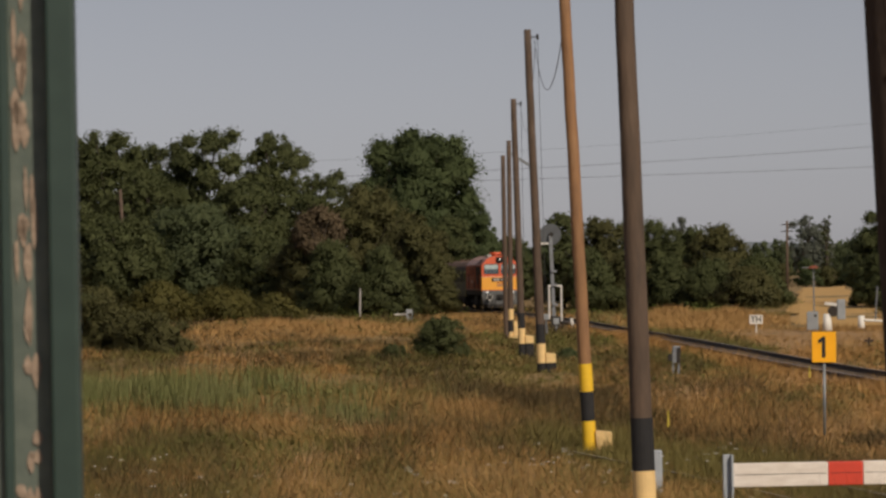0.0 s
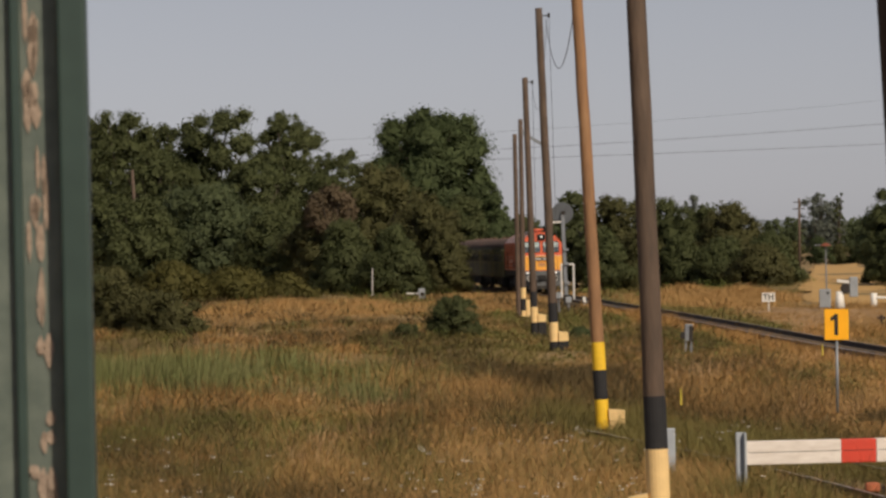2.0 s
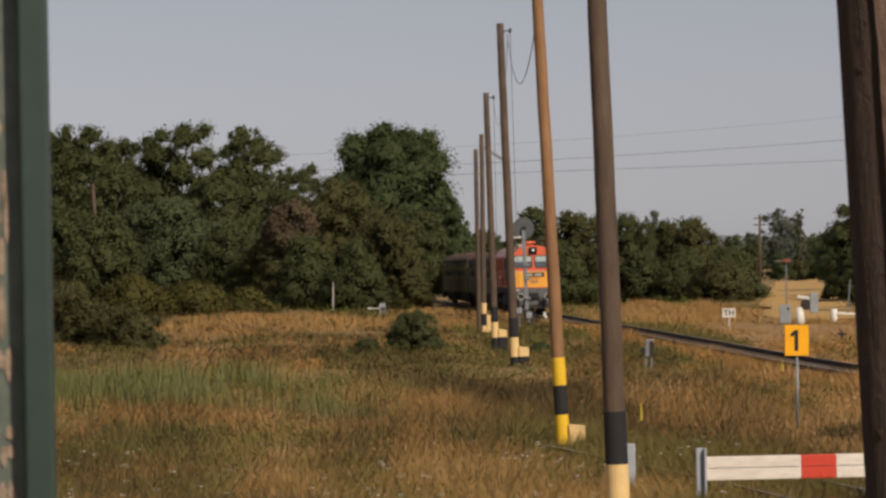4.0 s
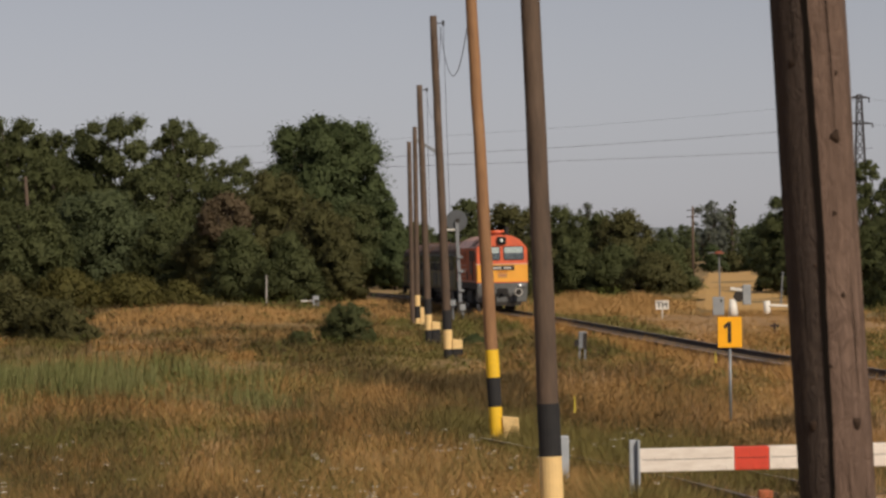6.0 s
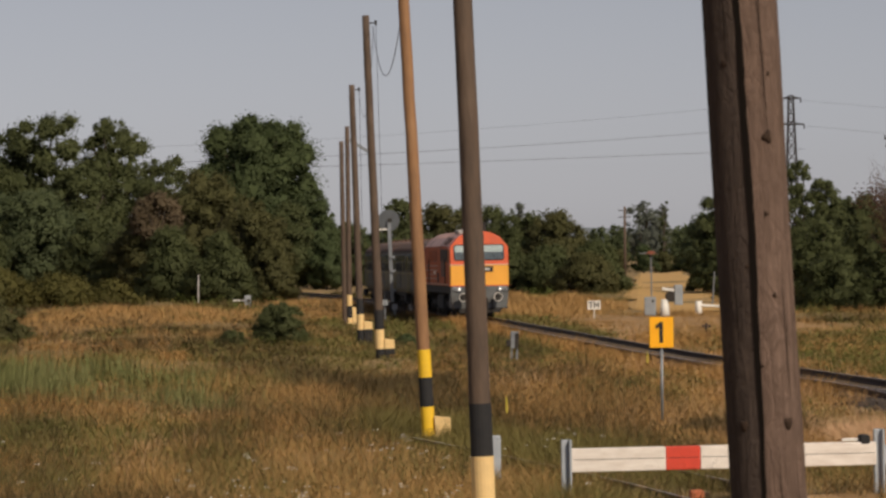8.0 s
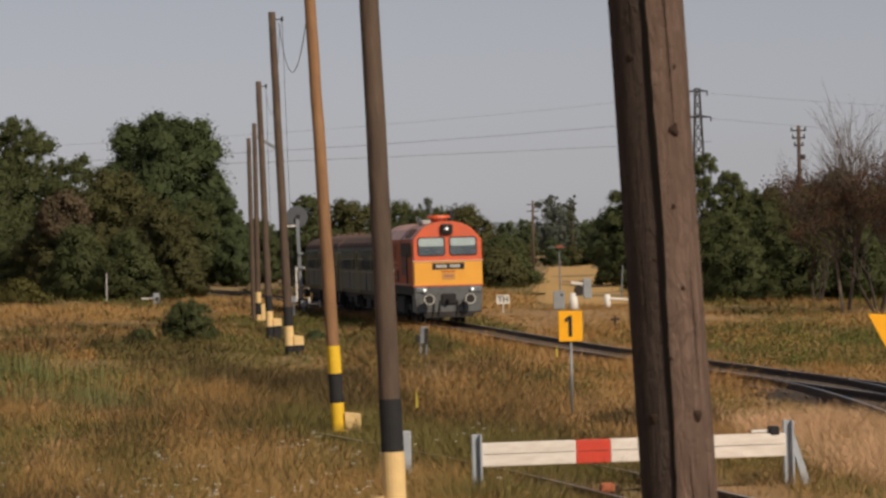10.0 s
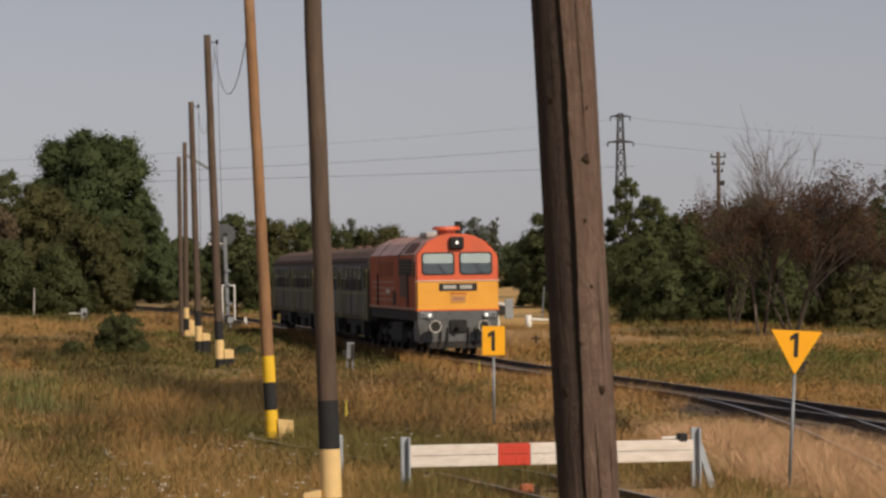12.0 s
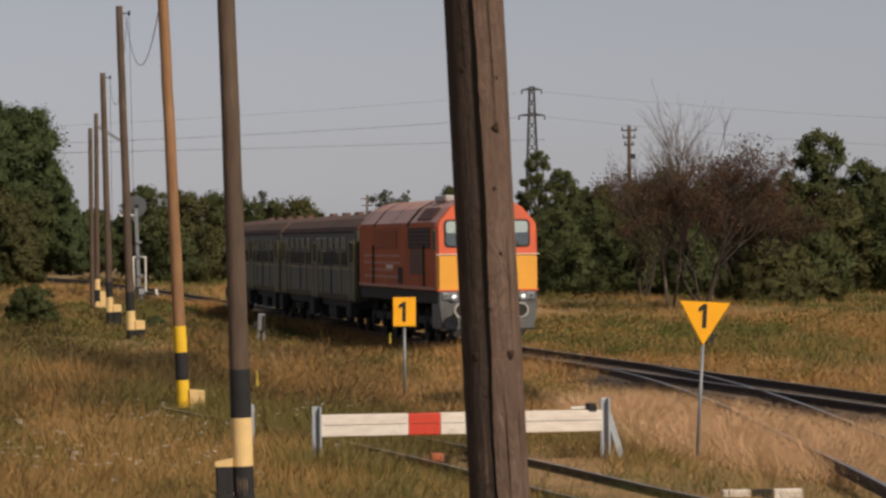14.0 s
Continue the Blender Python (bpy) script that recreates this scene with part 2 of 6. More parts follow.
def grained(name, light, dark, stain):
    """Weathered round timber: fine wandering grain along z, broad stains and small ripples."""
    m = bpy.data.materials.new(name)
    m.use_nodes = True
    N, L = m.node_tree.nodes, m.node_tree.links
    bsdf = N["Principled BSDF"]
    bsdf.inputs["Roughness"].default_value = 0.9
    bsdf.inputs["Specular IOR Level"].default_value = 0.1
    tc = N.new("ShaderNodeTexCoord")

    def noise(scale, stretch, detail, distort):
        mp = N.new("ShaderNodeMapping")
        mp.inputs["Scale"].default_value = stretch
        L.new(tc.outputs["Object"], mp.inputs["Vector"])
        n = N.new("ShaderNodeTexNoise")
        n.inputs["Scale"].default_value = scale
        n.inputs["Detail"].default_value = detail
        n.inputs["Roughness"].default_value = 0.65
        n.inputs["Distortion"].default_value = distort
        L.new(mp.outputs[0], n.inputs["Vector"])
        return n.outputs["Fac"]

    def blend(fac, lo, hi, a, b):
        r = N.new("ShaderNodeMapRange")
        r.inputs["From Min"].default_value = lo
        r.inputs["From Max"].default_value = hi
        L.new(fac, r.inputs["Value"])
        x = N.new("ShaderNodeMix")
        x.data_type = "RGBA"
        L.new(r.outputs[0], x.inputs[0])
        for sock, val in ((x.inputs[6], a), (x.inputs[7], b)):
            if isinstance(val, tuple):
                sock.default_value = (*val, 1)
            else:
                L.new(val, sock)
        return x.outputs[2]
    grain = noise(34, (1, 1, 0.09), 5, 1.2)
    ripple = noise(14, (1, 1, 0.55), 4, 2.0)
    col = blend(grain, 0.33, 0.66, light, dark)
    mid = tuple(0.5 * (p + q) for p, q in zip(dark, stain))
    col = blend(ripple, 0.48, 0.62, col, mid)
    col = blend(noise(3.2, (1, 1, 0.4), 5, 0.8), 0.46, 0.70, col, stain)
    L.new(col, bsdf.inputs["Base Color"])
    add = N.new("ShaderNodeMath")
    L.new(grain, add.inputs[0])
    L.new(ripple, add.inputs[1])
    b = N.new("ShaderNodeBump")
    b.inputs["Strength"].default_value = 0.8
    b.inputs["Distance"].default_value = 0.02
    L.new(add.outputs[0], b.inputs["Height"])
    L.new(b.outputs[0], bsdf.inputs["Normal"])
    return m


M["wood_near"] = grained("wood_near", (0.205, 0.140, 0.110), (0.095, 0.064, 0.050), (0.130, 0.088, 0.070))
# darker copy of the near wood, with stain and shade mixed into the colour
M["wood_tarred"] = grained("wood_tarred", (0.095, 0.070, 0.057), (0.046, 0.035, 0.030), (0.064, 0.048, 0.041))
lamp_glow = bpy.data.materials.new("lamp_glow")
lamp_glow.use_nodes = True
lamp_glow.node_tree.nodes["Principled BSDF"].inputs["Emission Color"].default_value = (1.0, 0.93, 0.8, 1)
lamp_glow.node_tree.nodes["Principled BSDF"].inputs["Emission Strength"].default_value = 1.0
M["lamp_glow"] = lamp_glow
for key in ("crack", "knot"):
    M[key].node_tree.nodes["Principled BSDF"].inputs["Specular IOR Level"].default_value = 0.1
glass = bpy.data.materials.new("cab_glass")
glass.use_nodes = True
gn, gl = glass.node_tree.nodes, glass.node_tree.links
g_tr, g_gl, g_mx = gn.new("ShaderNodeBsdfTransparent"), gn.new("ShaderNodeBsdfGlossy"), gn.new("ShaderNodeMixShader")
g_tr.inputs["Color"].default_value = (0.86, 0.9, 0.9, 1)
g_gl.inputs["Roughness"].default_value = 0.03
g_mx.inputs[0].default_value = 0.09
gl.new(g_tr.outputs[0], g_mx.inputs[1])
gl.new(g_gl.outputs[0], g_mx.inputs[2])
gl.new(g_mx.outputs[0], gn["Material Output"].inputs["Surface"])
M["glass"] = glass


# ---------------------------------------------------------------- mesh helpers
def finish(name, bm, material, parent=None, label="", smooth=False):
    me = bpy.data.meshes.new(name)
    bm.normal_update()
    bm.to_mesh(me)
    bm.free()
    for one in (material if isinstance(material, (list, tuple)) else [material]):
        me.materials.append(M[one] if isinstance(one, str) else one)
    if smooth:
        me.polygons.foreach_set("use_smooth", [True] * len(me.polygons))
    ob = new(name, me)
    if parent:
        ob.parent = parent
    if label:
        ob["label"] = label
    return ob


def part(name, bm, material, parent, label="", smooth=False):
    return finish(name, bm, material, parent, label, smooth)


def root(name, m, label, category, group=""):
    ob = new(name)
    ob.empty_display_size = 0.2
    ob.matrix_basis = m
    return tagged(ob, label, category, group)


def box(cx, cy, cz, sx, sy, sz, bevel=0.0, bm=None, m=None, mi=0):
    own = bmesh.new()
    bmesh.ops.create_cube(own, size=1.0)
    bmesh.ops.scale(own, vec=(sx, sy, sz), verts=own.verts)
    if bevel:
        bmesh.ops.bevel(own, geom=own.edges[:], offset=bevel, segments=2, affect="EDGES", profile=0.5)
    bmesh.ops.translate(own, vec=(cx, cy, cz), verts=own.verts)
    if m is not None:
        bmesh.ops.transform(own, matrix=m, verts=own.verts)
    for f in own.faces:
        f.material_index = mi
    return join(bm, own)


def join(bm, own):
    if bm is None:
        return own
    tmp = bpy.data.meshes.new("tmp")
    own.to_mesh(tmp)
    own.free()
    bm.from_mesh(tmp)
    bpy.data.meshes.remove(tmp)
    return bm


def rod(a, b, r1, r2=None, seg=12, bm=None, wobble=0.0, rings=1, seed=0, mi=0):
    """A tapered round bar from a to b, with closed ends."""
    r2 = r1 if r2 is None else r2
    a, b = Vector(a), Vector(b)
    ax = (b - a).normalized()
    u = ax.orthogonal().normalized()
    v = ax.cross(u)
    own = bmesh.new()
    rng = random.Random(seed)
    loops = []
    for i in range(rings + 1):
        f = i / rings
        r = r1 + (r2 - r1) * f
        c = a.lerp(b, f) + (u * rng.uniform(-1, 1) + v * rng.uniform(-1, 1)) * wobble * (0 < i < rings)
        loops.append([own.verts.new(c + (u * math.cos(k * math.tau / seg) + v * math.sin(k * math.tau / seg)) * r * (1 + rng.uniform(-1, 1) * wobble * 1.2))
                      for k in range(seg)])
    for p, q in zip(loops, loops[1:]):
        for k in range(seg):
            own.faces.new((p[k], p[(k + 1) % seg], q[(k + 1) % seg], q[k])).material_index = mi
    own.faces.new(loops[0][::-1]).material_index = mi
    own.faces.new(loops[-1]).material_index = mi
    return join(bm, own)


def prism(outline, depth, axis="y", at=0.0, bm=None, bevel=0.0, mi=0):
    """An outline in two axes drawn out by depth along the third, centred at 'at'."""
    own = bmesh.new()

    def put(p, d):
        return {"y": (p[0], d, p[1]), "x": (d, p[0], p[1]), "z": (p[0], p[1], d)}[axis]
    lo = [own.verts.new(put(p, at - depth / 2)) for p in outline]
    hi = [own.verts.new(put(p, at + depth / 2)) for p in outline]
    own.faces.new(lo)
    own.faces.new(hi[::-1])
    n = len(outline)
    for i in range(n):
        own.faces.new((lo[i], hi[i], hi[(i + 1) % n], lo[(i + 1) % n]))
    bmesh.ops.recalc_face_normals(own, faces=own.faces)
    if bevel:
        bmesh.ops.bevel(own, geom=own.edges[:], offset=bevel, segments=1, affect="EDGES")
    for f in own.faces:
        f.material_index = mi
    return join(bm, own)


def glyphs(text, size, parent, m, material="sign_black", name="lettering", thick=0.004):
    """Raised lettering in the built-in font, centred, facing -y."""
    cu = bpy.data.curves.new("text", "FONT")
    cu.body, cu.size, cu.extrude, cu.align_x, cu.align_y, cu.offset = text, size, thick, "CENTER", "CENTER", size * 0.018
    tmp = bpy.data.objects.new("text", cu)
    scene.collection.objects.link(tmp)
    me = bpy.data.meshes.new_from_object(tmp.evaluated_get(bpy.context.evaluated_depsgraph_get()))
    bpy.data.objects.remove(tmp)
    me.materials.clear()
    me.materials.append(M[material])
    ob = new(name, me)
    ob.parent = parent
    ob.matrix_basis = m @ pose(0, 0, 0, 90)
    return ob


def soup(name, verts, faces, material, parent=None, normals=None):
    """A mesh from generated arrays of triangles or quads."""
    me = bpy.data.meshes.new(name)
    n, k = faces.shape
    me.vertices.add(len(verts))
    me.vertices.foreach_set("co", np.asarray(verts, dtype=np.float32).ravel())
    me.loops.add(n * k)
    me.loops.foreach_set("vertex_index", faces.astype(np.int32).ravel())
    me.polygons.add(n)
    me.polygons.foreach_set("loop_start", np.arange(0, n * k, k, dtype=np.int32))
    me.update(calc_edges=True)
    me.materials.append(M[material])
    if normals is not None:
        me.polygons.foreach_set("use_smooth", np.ones(n, bool))
        me.normals_split_custom_set_from_vertices(normals.tolist())
    ob = new(name, me)
    if parent:
        ob.parent = parent
    return ob


# ---------------------------------------------------------------- the lie of the tracks
class Line:
    """A smooth plan curve through a few points, by length along it."""

    def __init__(self, pts):
        p = [Vector((x, y)) for x, y in pts]
        p = [p[0] * 2 - p[1]] + p + [p[-1] * 2 - p[-2]]
        out = []
        for i in range(1, len(p) - 2):
            for k in range(24):
                t = k / 24
                a, b, c, d = p[i - 1], p[i], p[i + 1], p[i + 2]
                out.append(0.5 * (2 * b + (c - a) * t + (2 * a - 5 * b + 4 * c - d) * t * t + (3 * b - a - 3 * c + d) * t ** 3))
        out.append(p[-2])
        q = np.array([(v.x, v.y) for v in out])
        for _ in range(30):
            q[1:-1] = 0.25 * q[:-2] + 0.5 * q[1:-1] + 0.25 * q[2:]
        self.q = q
        self.s = np.r_[0, np.cumsum(np.hypot(*np.diff(q, axis=0).T))]

    def at(self, s):
        return float(np.interp(s, self.s, self.q[:, 0])), float(np.interp(s, self.s, self.q[:, 1]))

    def x_at(self, y):
        o = np.argsort(self.q[:, 1])
        return float(np.interp(y, self.q[o, 1], self.q[o, 0]))

    def s_at(self, y):
        o = np.argsort(self.q[:, 1])
        return float(np.interp(y, self.q[o, 1], self.s[o]))


MAIN = Line([(20.5, 20), (17.3, 45), (15.5, 66), (14.0, 87), (13.0, 102), (12.2, 117), (11.5, 135), (10.5, 165), (9.0, 203), (6.9, 250),
             (4.4, 291), (1.0, 332), (-5.5, 368), (-20, 402), (-46, 428), (-90, 446)])
BRANCH = Line([(7.5, 10), (9.8, 30), (11.15, 42.4), (11.95, 50.5), (13.3, 64.3), (13.95, 74), (14.2, 82), (13.9, 89), (13.3, 98)])
SIDING = Line([(10.5, 10), (8.0, 36), (7.07, 43.5), (6.35, 50), (5.35, 57), (3.7, 66), (2.3, 73), (0.0, 84)])
RAIL_Z, SIDING_Z = 0.30, 0.13


def ground_z(x, y):
    """Low swells of the meadow, flat beside the tracks."""
    w = np.clip((np.abs(x - np.interp(y, MAIN.q[::-1, 1] if MAIN.q[0, 1] > MAIN.q[-1, 1] else MAIN.q[:, 1],
                                      MAIN.q[::-1, 0] if MAIN.q[0, 1] > MAIN.q[-1, 1] else MAIN.q[:, 0])) - 4) / 10, 0, 1)
    z = 0.26 * np.sin(x * 0.23 + 1.3) * np.sin(y * 0.11 + 0.5) + 0.13 * np.sin(x * 0.61 + y * 0.37)
    bank = 0.7 * np.exp(-((x - 16.4) / 2.3) ** 2 - ((y - 215) / 7) ** 2) + 0.6 * np.exp(-((x - 15.6) / 2.4) ** 2 - ((y - 252) / 9) ** 2)
    swell = (field(x, y, 9.0, 3.0) - 0.5) * 0.75 + (field(x, y, 4.5, 8.0) - 0.5) * 0.40
    swell = swell * np.clip((6.5 - x) / 3, 0, 1) * np.clip((y - 58) / 14, 0, 1) * np.clip((300 - y) / 40, 0, 1)
    swell = swell * (1 - 0.85 * np.exp(-((x - 2.7) / 1.2) ** 2)) * (1 - np.exp(-((x + 2.35) / 2) ** 2 - ((y - 238) / 12) ** 2))
    return w * z * np.clip((y - 60) / 60, 0, 1) - 0.02 + bank + swell


def make_ground():
    xs = np.unique(np.r_[-3500, -1500, -700, -300, -150, np.linspace(-70, 90, 129), 150, 300, 700, 1500, 3500])
    ys = np.unique(np.r_[-400, -150, -60, -20, np.linspace(0, 400, 201), np.linspace(420, 800, 20), 1200, 2500, 4600])
    X, Y = np.meshgrid(xs, ys)
    Z = ground_z(X, Y)
    Z = np.where((np.abs(X) > 80) | (Y > 420) | (Y < 40), -0.02, Z)
    n, k = X.shape
    i = np.arange(n * k).reshape(n, k)
    f = np.stack([i[:-1, :-1], i[:-1, 1:], i[1:, 1:], i[1:, :-1]], -1).reshape(-1, 4)
    ob = soup("ground", np.stack([X, Y, Z], -1).reshape(-1, 3), f, "ground")
    tagged(ob, "dry summer meadow ground of straw and olive weeds", "ground", kind="structure")
    for name, x0, x1, y0, y1, m, label, z in (("field", 19.8, 26, 210, 566, "stubble", "golden stubble field beyond the crossing", 0.14),
                                              ("dirt_road", 13.6, 24, 152, 203, "dirt", "pale trodden earth road at the level crossing", 0.05),
                                              ("bare_earth", 6.2, 9.2, 41, 53, "dirt", "bare brown earth beside the siding", 0.02)):
        bm = bmesh.new()
        bmesh.ops.create_grid(bm, x_segments=24, y_segments=24, size=0.5)
        rng = random.Random(5)
        for v in bm.verts:
            edge = abs(abs(v.co.x) - 0.5) < 1e-4 or abs(abs(v.co.y) - 0.5) < 1e-4
            x = x0 + (v.co.x + 0.5) * (x1 - x0) + (rng.uniform(-1, 1) * 0.8 if edge else 0)
            y = y0 + (v.co.y + 0.5) * (y1 - y0) + (rng.uniform(-1, 1) * 1.5 if edge else 0)
            if name == "field":
                x += 0.098 * (y - y0)
            v.co = (x, y, z - 0.12 * edge + max(0.0, float(ground_z(np.array(x), np.array(y)))) * 1.05)
        tagged(finish(name, bm, m), label, "ground", kind="structure")


RAIL_PROFILE = [(-0.036, 0.0), (-0.036, -0.035), (-0.009, -0.05), (-0.009, -0.125), (-0.065, -0.14), (-0.065, -0.15),
                (0.065, -0.15), (0.065, -0.14), (0.009, -0.125), (0.009, -0.05), (0.036, -0.035), (0.036, 0.0)]


def sweep(line, s0, s1, step, outline, side, z, mi_of=None):
    bm = bmesh.new()
    prev = None
    for s in np.arange(s0, s1 + step / 2, step):
        x, y = line.at(s)
        x2, y2 = line.at(s + 0.3)
        x1, y1 = line.at(s - 0.3)
        t = Vector((x2 - x1, y2 - y1)).normalized()
        nrm = Vector((t.y, -t.x))
        ring = [bm.verts.new((x + nrm.x * (side + o), y + nrm.y * (side + o), z + h)) for o, h in outline]
        if prev:
            n = len(ring)
            for i in range(n):
                f = bm.faces.new((prev[i], prev[(i + 1) % n], ring[(i + 1) % n], ring[i]))
                f.material_index = mi_of(i) if mi_of else 0
        else:
            bm.faces.new(ring)
        prev = ring
    bm.faces.new(prev[::-1])
    bmesh.ops.recalc_face_normals(bm, faces=bm.faces)
    return bm


def make_track(name, line, s0, s1, z, label, bed=True, step=1.5):
    top = tagged(new(name), label, "railway track", kind="structure")
    n = len(RAIL_PROFILE)
    for side in (-0.7535, 0.7535):
        part("rail", sweep(line, s0, s1, step, RAIL_PROFILE, side, z, lambda i: 1 if i == n - 1 else 0), ["rail_side", "rail_top"], top)
    if bed:
        part("ballast_bed", sweep(line, s0, s1, step, [(-1.35, -0.17), (-1.8, -0.45), (2.0, -0.45), (1.45, -0.17)], 0, z), "ballast", top,
             "dark oily ballast bed")
    return top


# ---------------------------------------------------------------- poles
def wooden_pole(foot, top, r1, r2, wood, bands, label, stub=None, seed=0, wobble=0.006):
    """A leaning wooden pole on a short foot post, with painted bands round its lower end."""
    lean = math.atan2(top[0] - foot[0], top[2] - foot[2])
    length = math.hypot(top[0] - foot[0], top[2] - foot[2])
    thing = root("telegraph_pole", pose(foot[0], foot[1], foot[2], 0, math.degrees(lean), 0), label, "pole", "poles along the track")
    rad = lambda z: r1 + (r2 - r1) * z / length
    part("shaft", rod((0, 0, -0.4), (0, 0, length), r1, r2, 24, wobble=wobble, rings=14, seed=seed), wood, thing, smooth=True)
    for z0, z1, m in bands:
        part("painted_band", rod((0, 0, z0), (0, 0, z1), rad(z0) + 0.005, rad(z1) + 0.005, 20), m, thing, smooth=False)
    if stub:
        sx, w, h, low, high, cut = stub
        ft = part("foot_post", box(sx * (rad(0) + w / 2), 0, h / 2 - 0.15, w, w * 0.9, h + 0.3, 0.02), low, thing, "squared foot post bolted to the pole")
        part("painted_cap", prism([(sx * rad(0.4), h * cut), (sx * (rad(0.4) + w + 0.008), h * cut), (sx * (rad(0.4) + w + 0.008), h + 0.004),
                                   (sx * rad(0.4), h + 0.05)][::int(sx)], w * 0.92), high, ft)
    return thing, rad, length


STD = [(-0.1, 0.5, "black_paint"), (0.5, 1.13, "cream_paint"), (1.13, 1.76, "black_paint")]


def make_poles():
    dark = "dark weathered wooden telegraph pole with black and cream bands"
    wooden_pole((2.36, 43.95, 0), (2.13, 43.95, 9.2), 0.135, 0.108, "wood_dark", STD, dark, (-1, 0.22, 0.56, "black_paint", "cream_paint", 0.9), 1)
    t, rad, ln = wooden_pole((2.72, 70.36, 0), (2.34, 70.36, 9.3), 0.128, 0.105, "wood_warm",
                             [(0.08, 0.64, "yellow_paint"), (0.64, 1.2, "black_paint"), (1.2, 1.73, "yellow_paint")],
                             "orange-brown wooden telegraph pole with yellow and black bands", (1, 0.3, 0.4, "cream_paint", "cream_paint", 0.6), 2)
    part("iron_bracket", rod((0.02, 0, ln - 0.12), (0.05, 0, ln + 0.04), 0.03, bm=box(0.0, 0, ln - 0.2, 0.26, 0.24, 0.05)), "dark_iron", t)
    t, rad, ln = wooden_pole((3.11, 119.57, 0), (2.80, 119.57, 11.31), 0.15, 0.115, "wood_dark", STD, dark, (1, 0.31, 0.78, "black_paint", "cream_paint", 0.64), 3)
    part("side_arm", rod((0, 0, ln - 0.25), (0.32, 0, ln - 0.25), 0.02, bm=rod((0.32, 0, ln - 0.33), (0.32, 0, ln - 0.17), 0.04)), "dark_iron", t, "short iron arm with an insulator")
    part("down_wire", rod((0.2, -0.1, 1.6), (0.32, 0, ln - 0.3), 0.008, seg=6), "wire", t)
    t, rad, ln = wooden_pole((3.13, 150.97, 0), (2.92, 150.97, 10.52), 0.15, 0.115, "wood_dark", STD, dark, (1, 0.33, 0.8, "black_paint", "cream_paint", 0.64), 4)
    part("side_arm", rod((0, 0, ln - 0.2), (0.3, 0, ln - 0.2), 0.02, bm=rod((0.3, 0, ln - 0.28), (0.3, 0, ln - 0.12), 0.04)), "dark_iron", t)
    part("down_wire", rod((0.2, -0.1, 4.0), (0.3, 0, ln - 0.25), 0.009, seg=6), "wire", t)
    t, rad, ln = wooden_pole((3.30, 185.97, 0), (3.33, 185.97, 10.04), 0.14, 0.11, "wood_dark",
                             [(-0.1, 0.4, "cream_paint"), (0.4, 1.0, "black_paint"), (1.0, 1.55, "cream_paint")], dark, (1, 0.33, 0.9, "cream_paint", "cream_paint", 0.6), 5)
    part("stay_beam", box(0.0, 0, 0, 1.5, 0.1, 0.16, 0.01, m=pose(0.62, 0, ln - 1.0, 0, 32, 0)), "steel", t, "slanting steel cross beam")
    wooden_pole((3.12, 189.97, 0), (3.09, 189.97, 9.42), 0.13, 0.11, "wood_dark", [], "thin dark wooden pole standing behind its twin", None, 6)
    # the nearest pole, with a long drying crack and knots
    foot, top = (2.188, 15.87, 0.0), (1.885, 15.87, 7.0)
    t, rad, ln = wooden_pole(foot, top, 0.165, 0.159, "wood_near", [], "thick brown wooden pole with a long drying crack and knots", None, 7, 0.003)
    bm = bmesh.new()
    rng = random.Random(11)
    prev = None
    for i in range(91):
        z = 0.3 + i * 0.072
        a = radians(-102 + 2.2 * math.sin(z * 2.1) + 0.8 * math.sin(z * 7.3) + rng.uniform(-0.5, 0.5))
        w = radians(3.9 + 1.2 * math.sin(z * 1.9 + 0.6) + rng.uniform(-0.4, 0.4))
        r = rad(z) + 0.007
        ring = [bm.verts.new((r * math.cos(a - w), r * math.sin(a - w), z)), bm.verts.new((r * math.cos(a + w), r * math.sin(a + w), z))]
        if prev:
            bm.faces.new((prev[0], prev[1], ring[1], ring[0]))
        prev = ring
    part("drying_crack", bm, "crack", t, "dark open drying crack")
    # finer checks in the wood
    for z0, z1, deg in ((3.9, 5.2, -66), (1.9, 2.7, -75), (2.9, 3.5, -54), (1.2, 2.0, -112), (4.3, 4.9, -122), (3.1, 3.6, -129), (2.2, 2.6, -48)):
        bm = bmesh.new()
        prev = None
        for i in range(15):
            f = i / 14
            z = z0 + (z1 - z0) * f
            a = radians(deg - 5.0 * (z - z0) + rng.uniform(-0.3, 0.3))
            w = radians(0.75) * math.sin(math.pi * min(1, f + 0.02)) + 0.001
            r = rad(z) + 0.008
            ring = [bm.verts.new((r * math.cos(a - w), r * math.sin(a - w), z)), bm.verts.new((r * math.cos(a + w), r * math.sin(a + w), z))]
            if prev:
                bm.faces.new((prev[0], prev[1], ring[1], ring[0]))
            prev = ring
        part("fine_check", bm, "crack", t)
    # strip left of the crack; its dark colour holds stain and shade
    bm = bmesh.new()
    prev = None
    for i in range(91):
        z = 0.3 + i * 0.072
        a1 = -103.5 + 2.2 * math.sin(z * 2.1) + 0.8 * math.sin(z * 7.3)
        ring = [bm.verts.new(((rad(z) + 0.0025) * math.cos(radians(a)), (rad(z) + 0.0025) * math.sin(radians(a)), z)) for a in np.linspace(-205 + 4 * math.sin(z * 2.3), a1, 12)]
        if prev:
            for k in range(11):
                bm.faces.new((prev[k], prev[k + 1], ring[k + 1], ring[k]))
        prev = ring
    part("tarred_side", bm, "wood_tarred", t, "darker side of the pole, stain and shade in its colour", smooth=True)
